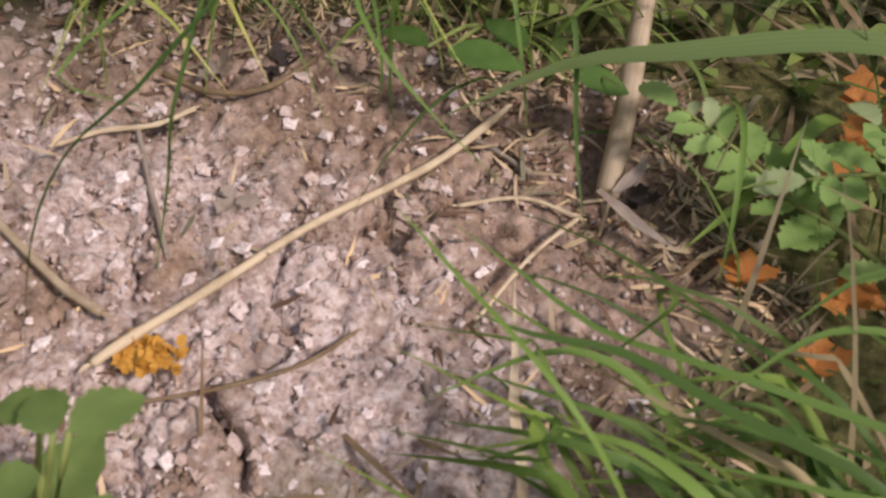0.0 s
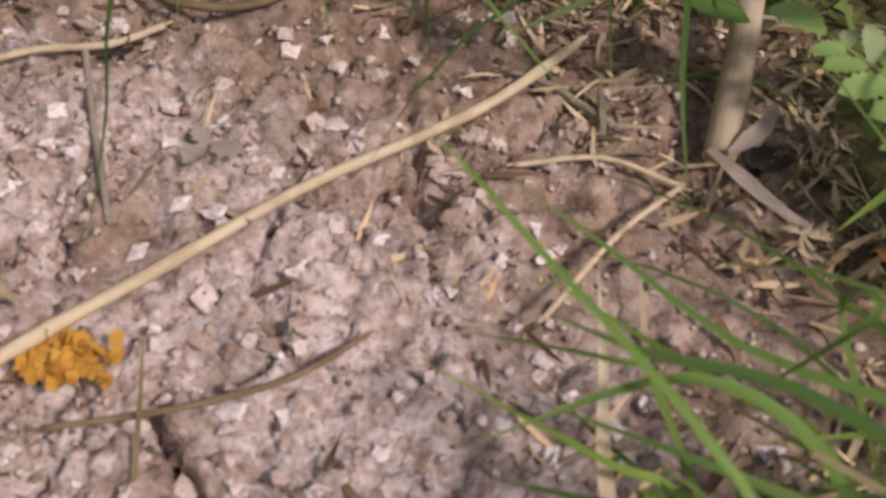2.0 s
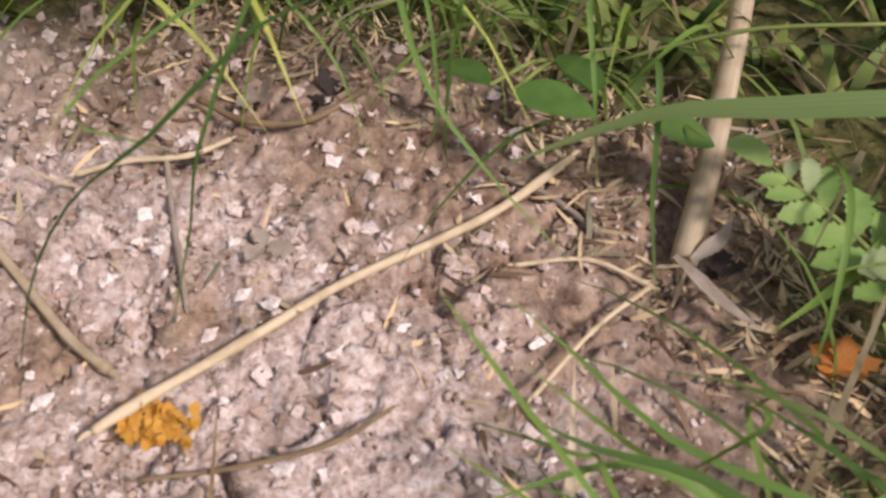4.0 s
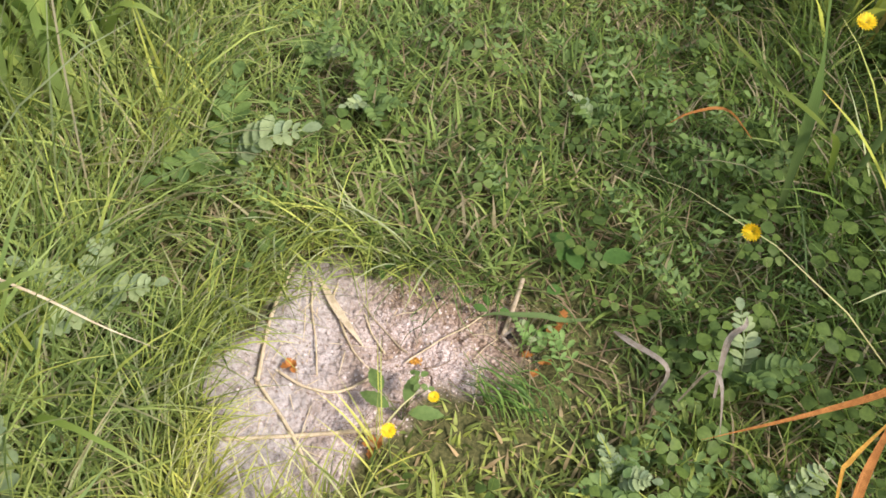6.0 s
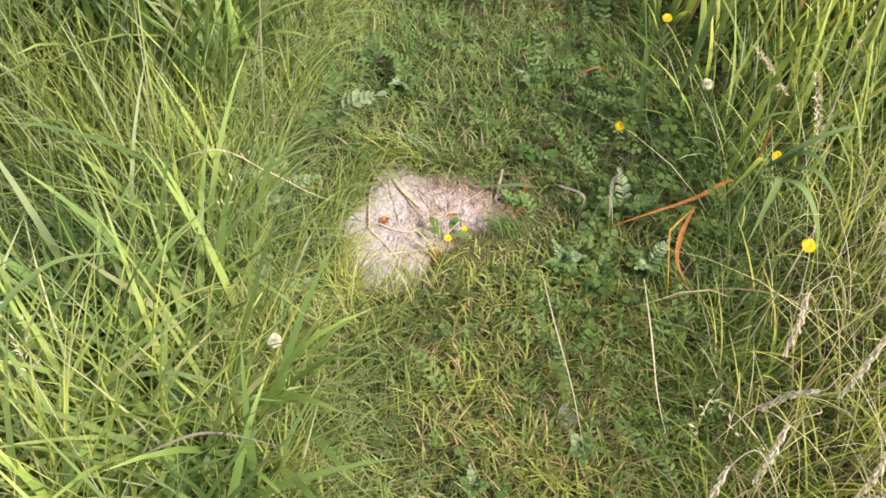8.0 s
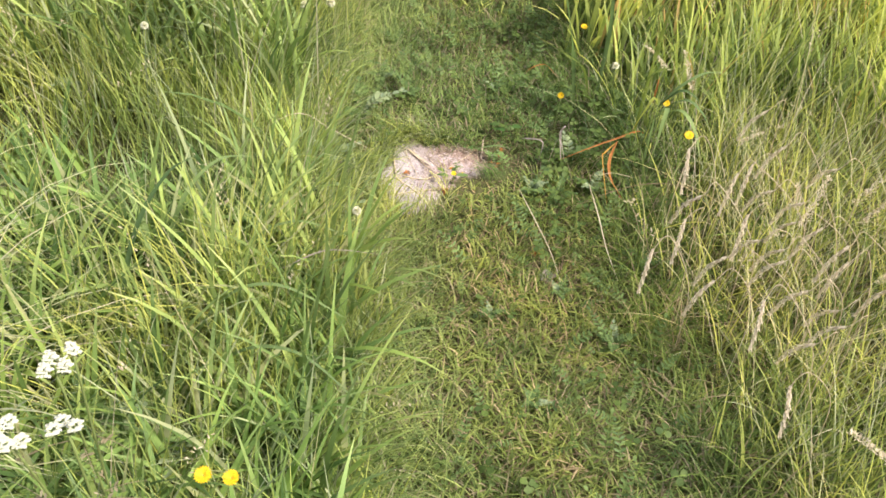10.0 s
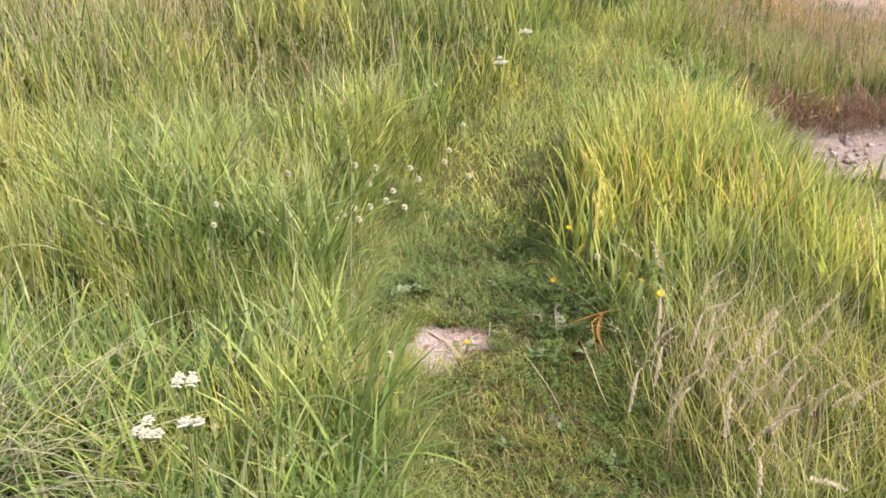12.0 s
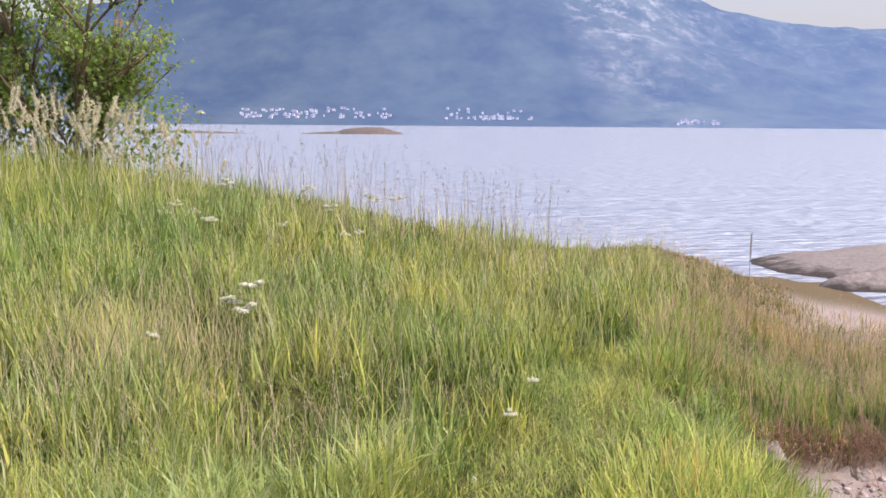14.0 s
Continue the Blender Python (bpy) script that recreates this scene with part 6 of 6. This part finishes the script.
for i, pts in enumerate([[(-.5, -.55, .0), (-.42, -.52, .2), (-.33, -.5, .26), (-.22, -.5, .22)], [(-.55, -.7, .0), (-.45, -.68, .22), (-.34, -.68, .28), (-.2, -.7, .2)], [(-.6, -.6, .0), (-.55, -.5, .25), (-.48, -.42, .33), (-.4, -.36, .3)],
                         [(-.5, -.8, .0), (-.42, -.78, .2), (-.3, -.8, .25), (-.18, -.85, .16)], [(-.65, -.75, .0), (-.6, -.62, .28), (-.55, -.5, .36), (-.5, -.4, .34)], [(-.42, -.5, .0), (-.4, -.42, .2), (-.36, -.36, .3), (-.3, -.3, .34)]]):
    loose_blade(pts, .010 + .001 * (i % 3), M_bladew, "broad bright green blade arching towards the path", "broad_blade")
# leafy grass shoot with orange tips
shoot = thing("grass_shoot", "leafy bright green grass shoot with an orange tip", "grass", "grass tufts round the bare patch", (.44, -.02, -.04))
for pts, w, mt in [([(.44, -.02, -.04), (.438, -.03, .1), (.442, -.038, .24)], .006, M_bladew), ([(.44, -.035, .2), (.481, -.03, .25), (.53, -.015, .275), (.58, .004, .27)], .010, M_bladew),
                   ([(.44, -.035, .2), (.48, -.04, .245), (.51, -.05, .24), (.535, -.056, .21)], .010, M_bladew), ([(.44, -.03, .16), (.45, -.07, .22), (.436, -.107, .2), (.42, -.14, .15)], .012, M_bladew),
                   ([(.44, -.03, .18), (.49, -.06, .235), (.525, -.085, .22), (.545, -.1, .19)], .010, M_bladew), ([(.44, -.03, .17), (.48, -.08, .22), (.51, -.12, .19), (.525, -.145, .14)], .012, M_bladew),
                   ([(.44, -.03, .2), (.425, -.045, .23), (.407, -.06, .21), (.38, -.075, .16)], .008, M_bladey), ([(.405, .0, .2), (.421, .01, .25), (.459, .022, .262), (.505, .036, .25)], .006, M_bladey),
                   ([(.43, -.02, .2), (.434, -.015, .24), (.437, -.005, .262)], .005, M_rust), ([(.42, .05, .0), (.437, .058, .25), (.438, .052, .32), (.452, .067, .44)], .015, M_bladey)]:
    part("blade", ribbon(pts, w, .3, True, 16), mt, shoot)
# bleached seed heads drooping beside the path
DROOPS = [(.43, -.33, .3), (.43, -.46, .29), (.50, -.60, .31), (.54, -.63, .29), (.475, -.73, .3), (.62, -.33, .31), (.455, -.59, .26), (.34, -.53, .22), (.40, -.49, .26), (.60, -.51, .32), (.555, -.71, .3),
          (.424, -.64, .25), (.58, -.42, .27), (.66, -.6, .3), (.52, -.38, .28), (.57, -.56, .25), (.50, -.52, .3), (.6, -.78, .29), (.62, -.2, .3), (.7, -.4, .31),
          (.55, -.80, .27), (.63, -.70, .24), (.66, -.50, .25), (.50, -.86, .24), (.70, -.56, .22), (.58, -.30, .24), (.72, -.68, .28), (.65, -.42, .19)]
for i, (x, y, z) in enumerate(DROOPS):
    rd = random.Random(70 + i)
    tw = 3.4 + rd.uniform(-1.3, 1.3)
    fx_, fy_ = x + rd.uniform(.05, .16), y + rd.uniform(-.06, .08)
    g = float(height_base(fx_, fy_)) - .004
    p = smooth_line([(fx_, fy_, g), (fx_ - .01, fy_, g + (z - g) * .75), (x + .03, y + .01, z + .03), (x, y, z + .015), (x + .028 * math.cos(tw), y + .028 * math.sin(tw), z - .015), (x + .045 * math.cos(tw), y + .045 * math.sin(tw), z - .06)], 40)
    ob = thing("drooping_seed_head", "bleached grass seed head drooping beside the path", "grass stalk", "drooping seed heads", p[0])
    part("stalk", tube(p[:30], [.0009, .0006], 5), M_straw, ob)
    k = np.repeat(np.arange(24, 40), 7)
    j = np.arange(len(k))
    pl = p[k] + .0028 * np.stack([np.cos(j * 2.4), np.sin(j * 2.4), np.sin(j * 1.7)], -1) * np.sin(np.pi * (k - 23) / 19)[:, None]
    d = p[np.minimum(k + 1, 39)] - p[k - 1]
    part("seed_head", scattered(SPIKELET, pl, np.arctan2(d[:, 1], d[:, 0]) + .5 * np.sin(j * 5.1), np.full(len(j), .0080), -np.arctan2(d[:, 2], np.hypot(d[:, 0], d[:, 1])) + .4 * np.sin(j * 3.3)), M_bleach, ob, "pale pinkish spikelets")
# tall single stalks in front of the bay
for x, y, z, ln in [(1.947, 3.6, .94, .16), (1.465, 3.2, .78, .08), (1.52, 3.3, .74, .07)]:
    p = stalk_to((x, y, z), (-.01, .02))
    ob = thing("tall_grass_stalk", "tall single grass stalk with a dark spike against the water", "grass stalk", "single tall stalks", p[0])
    part("stalk", tube(p, [.0024, .0016], 5, 12), M_thatch, ob)
    i = np.arange(40)
    pl = np.stack([x + .002 * np.cos(i * 2.4), y + .002 * np.sin(i * 2.4), z - ln * (i / 40)], -1)
    part("spike", scattered(SPIKELET, pl, i * 2.4, np.full(40, ln * .1), np.full(40, -1.1)), M_thatch, ob, "dark brown flower spike")


# ---- small tree on the rise ----
def tree(at, tall, label, seed):
    x, y = at
    base = Vector((x, y, float(height_base(x, y)) - .05))
    ob = thing("small_tree", label, "tree", "", base)
    rd = random.Random(seed)
    tips = []

    def grow(p, d, length, rad, level):
        pts, q = [p.copy()], p.copy()
        for _ in range(5):
            d = (d + Vector((rd.uniform(-.18, .18), rd.uniform(-.18, .18), .05))).normalized()
            q = q + d * length / 5
            pts.append(q.copy())
        geo = [tube(pts, [rad, rad * .55], 7 if level == 0 else 5 if level == 1 else 4, 8 if level < 2 else 5, .15, level)]
        if level < 3:
            for i in range(rd.randint(4, 6) if level else 8):
                f = rd.uniform(.3, 1.0)
                c = pts[min(int(f * 5), 5)]
                a = rd.uniform(0, 6.28)
                side = Vector((math.cos(a), math.sin(a), rd.uniform(.1, .7))).normalized()
                geo += grow(c, (d * .75 + side * .8).normalized(), length * rd.uniform(.36, .54), rad * .48, level + 1)
        else:
            tips.extend(pts[1:])
        if level == 2:
            tips.extend(pts[2:])
        return geo

    for s in range(4):
        a = 6.28 * s / 4 + .4
        d = Vector((math.cos(a) * .17, math.sin(a) * .17, 1)).normalized()
        part("trunk", joined(grow(base + Vector((math.cos(a), math.sin(a), 0)) * .08, d, tall * rd.uniform(.55, .7), .035, 0)), M_bark, ob, "slender reddish-brown stem with branches")
    leaf = joined([leaf_strip(.056, .036, 3, .0, .2, .2, .5)])
    pts = np.array([tuple(t) for t in tips])
    # low suckers fill the foot of the crown
    g2 = np.random.default_rng(seed)
    low = np.stack([x + .5 + np.clip(g2.normal(0, .38, 520), -1.2, .62), y + g2.normal(0, .4, 520), base.z + 1.25 * g2.random(520) ** .8], -1)
    for cluster in (pts[: len(pts) // 2], pts[len(pts) // 2:], low):
        k = np.repeat(np.arange(len(cluster)), 2 if len(cluster) > 630 else 4)
        pl = cluster[k] + g2.normal(0, .07, (len(k), 3))
        part("crown", scattered(leaf, pl, g2.uniform(0, 6.28, len(k)), g2.uniform(.7, 1.3, len(k)), g2.uniform(-.4, 1.1, len(k))), M_leaf, ob, "loose crown of small green leaves")
    return ob


tree((-4.02, 8.6), 3.5, "small leafy deciduous tree with several stems in the grass", 11)
tree((-5.3, 8.9), 2.7, "small dark leafy tree behind tall reed grass", 12)


# ---- rock slab, boulders and islet ----
def rock_material():
    m = Mat("grey_shore_rock")
    col = m.mix(m.noise(1.2, 6, .6), (.15, .125, .12), (.28, .24, .225))
    col = m.mix(m.ramp(m.noise(14, 6, .7), [(.4, (0, 0, 0)), (.7, (1, 1, 1))]), col, (.34, .31, .29))
    z = m.node("ShaderNodeSeparateXYZ", {0: m.where()}).outputs[2]
    weed = m.ramp(m.maths("MULTIPLY_ADD", m.noise(3, 4), .3, m.maths("MULTIPLY_ADD", z, 1.0, 1.11)), [(0, (1, 1, 1)), (.10, (0, 0, 0))])
    col = m.mix(weed, col, (.055, .045, .04))
    return m.solid(col, .8, m.bump(m.noise(5, 7, .65), .7, .06), .3)


M_rock = rock_material()


M_islet = Mat("dark_islet_rock")
M_islet = M_islet.solid(M_islet.mix(M_islet.noise(.5, 7, .7), (.05, .042, .04), (.23, .19, .175)), .85, M_islet.bump(M_islet.noise(.6, 6), .8, .4))


def slab(name, label, x0, y0, rx, ry, top, base, turn, seed, n=46, category="rock"):
    """A smooth glacier-worn hump of rock."""
    u = np.linspace(-1, 1, n)
    U, V = np.meshgrid(u, u)
    rr = np.hypot(U, V)
    hump = np.clip(1 - rr ** 2.2, 0, 1) ** .6
    X, Y = U * rx, V * ry
    Z = base + (top - base) * hump * (1 + .12 * vnoise(X + seed, Y, rx * .35, seed) + .07 * vnoise(X, Y + seed, rx * .12, seed + 1)) + .03 * vnoise(X, Y, rx * .05, seed + 2) * hump
    c, s = math.cos(turn), math.sin(turn)
    v = np.stack([X * c - Y * s, X * s + Y * c, Z - base], -1)
    a, b = np.meshgrid(np.arange(n - 1), np.arange(n - 1), indexing="ij")
    ob = new(name, mesh_of(name, v, np.stack([a * n + b, a * n + b + 1, (a + 1) * n + b + 1, (a + 1) * n + b], -1), None, [M_islet if y0 > 100 else M_rock]))
    ob.location = (x0, y0, base)
    return tagged(ob, label, category)


slab("rock_slab", "smooth grey-pink rock slab at the water's edge", 11.9, 17.0, 5.8, 3.4, -.80, -1.75, -.04, 5)
slab("boulder", "low weed-dark rock beside the slab", 8.6, 14.6, 1.6, .6, -1.0, -1.5, .1, 6)
slab("boulder", "low weed-dark rock on the mud flat", 10.5, 12.6, 1.8, .5, -.95, -1.4, .15, 7)
slab("rocky_islet", "low brown rocky islet out in the fjord", -14, 290, 11, 8, .75, SEA - .6, .0, 8, category="islet")
slab("rocky_islet", "flat rocky spit at the end of the islet", -26, 288, 10, 4, -.75, SEA - .6, .0, 9, category="islet")
slab("shingle_spit", "low brown shingle spit out in the fjord", -75, 285, 30, 6, -.55, SEA - .6, .02, 10, category="spit")
for i, (x, y, s) in enumerate([(2.2, 3.85, .14), (2.55, 3.82, .09), (2.9, 3.9, .12), (3.3, 3.7, .08)]):
    slab("stone", "brown stone on the sand of the gully", x, y, s, s * .7, float(height_base(x, y)) + s * .35, float(height_base(x, y)) - s * .35, i * .7, 20 + i, 14, "stone")


# ---- houses on the far shore ----
def house(x, y, z, w, d, h, roof_h, wall_mat, roof_mat, label, turn=0.0):
    ob = thing("house", label, "house", "houses on the far shore", (x, y, z))
    c, s = math.cos(turn), math.sin(turn)

    def put(v):
        v = np.array(v, float)
        return np.stack([x + v[:, 0] * c - v[:, 1] * s, y + v[:, 0] * s + v[:, 1] * c, z + v[:, 2]], -1)
    a, b = w / 2, d / 2
    wall = put([(-a, -b, -2), (a, -b, -2), (a, b, -2), (-a, b, -2), (-a, -b, h), (a, -b, h), (a, b, h), (-a, b, h), (-a, 0, h + roof_h), (a, 0, h + roof_h)])
    part("wall", (wall, [(0, 1, 5, 4), (1, 2, 6, 5), (2, 3, 7, 6), (3, 0, 4, 7)], [(4, 8, 7), (5, 6, 9)], None), wall_mat, ob, smooth=False)
    e, t = 1.06, .5
    roof = put([(-a * e, -b * e, h - .2), (a * e, -b * e, h - .2), (a * e, 0, h + roof_h + t), (-a * e, 0, h + roof_h + t), (-a * e, b * e, h - .2), (a * e, b * e, h - .2)])
    part("roof", (roof, [(0, 1, 2, 3), (3, 2, 5, 4)], None, None), roof_mat, ob, smooth=False)
    for k in range(max(2, int(w / 5))):
        cx = -a + (k + .5) * w / max(2, int(w / 5))
        part("window", (put([(cx - .8, -b - .15, h * .35), (cx + .8, -b - .15, h * .35), (cx + .8, -b - .15, h * .75), (cx - .8, -b - .15, h * .75)]), [(0, 1, 2, 3)], None, None), M_pane, ob, smooth=False)


def hazed_house_paint(name, color):
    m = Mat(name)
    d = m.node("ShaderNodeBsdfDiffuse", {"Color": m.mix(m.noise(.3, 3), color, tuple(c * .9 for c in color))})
    # blue emission added to the paint stands for the haze in between
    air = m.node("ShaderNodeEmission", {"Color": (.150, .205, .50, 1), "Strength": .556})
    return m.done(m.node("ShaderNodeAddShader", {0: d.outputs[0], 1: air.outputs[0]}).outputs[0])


M_wallw, M_wallr, M_roofd = hazed_house_paint("hazed_white_house_paint", (.60, .60, .60)), hazed_house_paint("hazed_rust_house_paint", (.35, .12, .08)), hazed_house_paint("hazed_grey_roofing", (.26, .26, .27))
M_pane = Mat("window_glass").solid((.05, .06, .08), .15, None, .5)
rd = random.Random(5)


def far_height(x, y):
    return float(mountain_z(np.array(float(x)), np.array((y - 3000) / 1200)))


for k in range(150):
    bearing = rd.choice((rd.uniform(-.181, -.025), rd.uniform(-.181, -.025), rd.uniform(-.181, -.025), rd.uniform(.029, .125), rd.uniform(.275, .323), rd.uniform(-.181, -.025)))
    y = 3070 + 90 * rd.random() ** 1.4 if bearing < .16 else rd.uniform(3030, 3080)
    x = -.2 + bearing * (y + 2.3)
    w = rd.uniform(4.5, 10)
    white = rd.random() < .97
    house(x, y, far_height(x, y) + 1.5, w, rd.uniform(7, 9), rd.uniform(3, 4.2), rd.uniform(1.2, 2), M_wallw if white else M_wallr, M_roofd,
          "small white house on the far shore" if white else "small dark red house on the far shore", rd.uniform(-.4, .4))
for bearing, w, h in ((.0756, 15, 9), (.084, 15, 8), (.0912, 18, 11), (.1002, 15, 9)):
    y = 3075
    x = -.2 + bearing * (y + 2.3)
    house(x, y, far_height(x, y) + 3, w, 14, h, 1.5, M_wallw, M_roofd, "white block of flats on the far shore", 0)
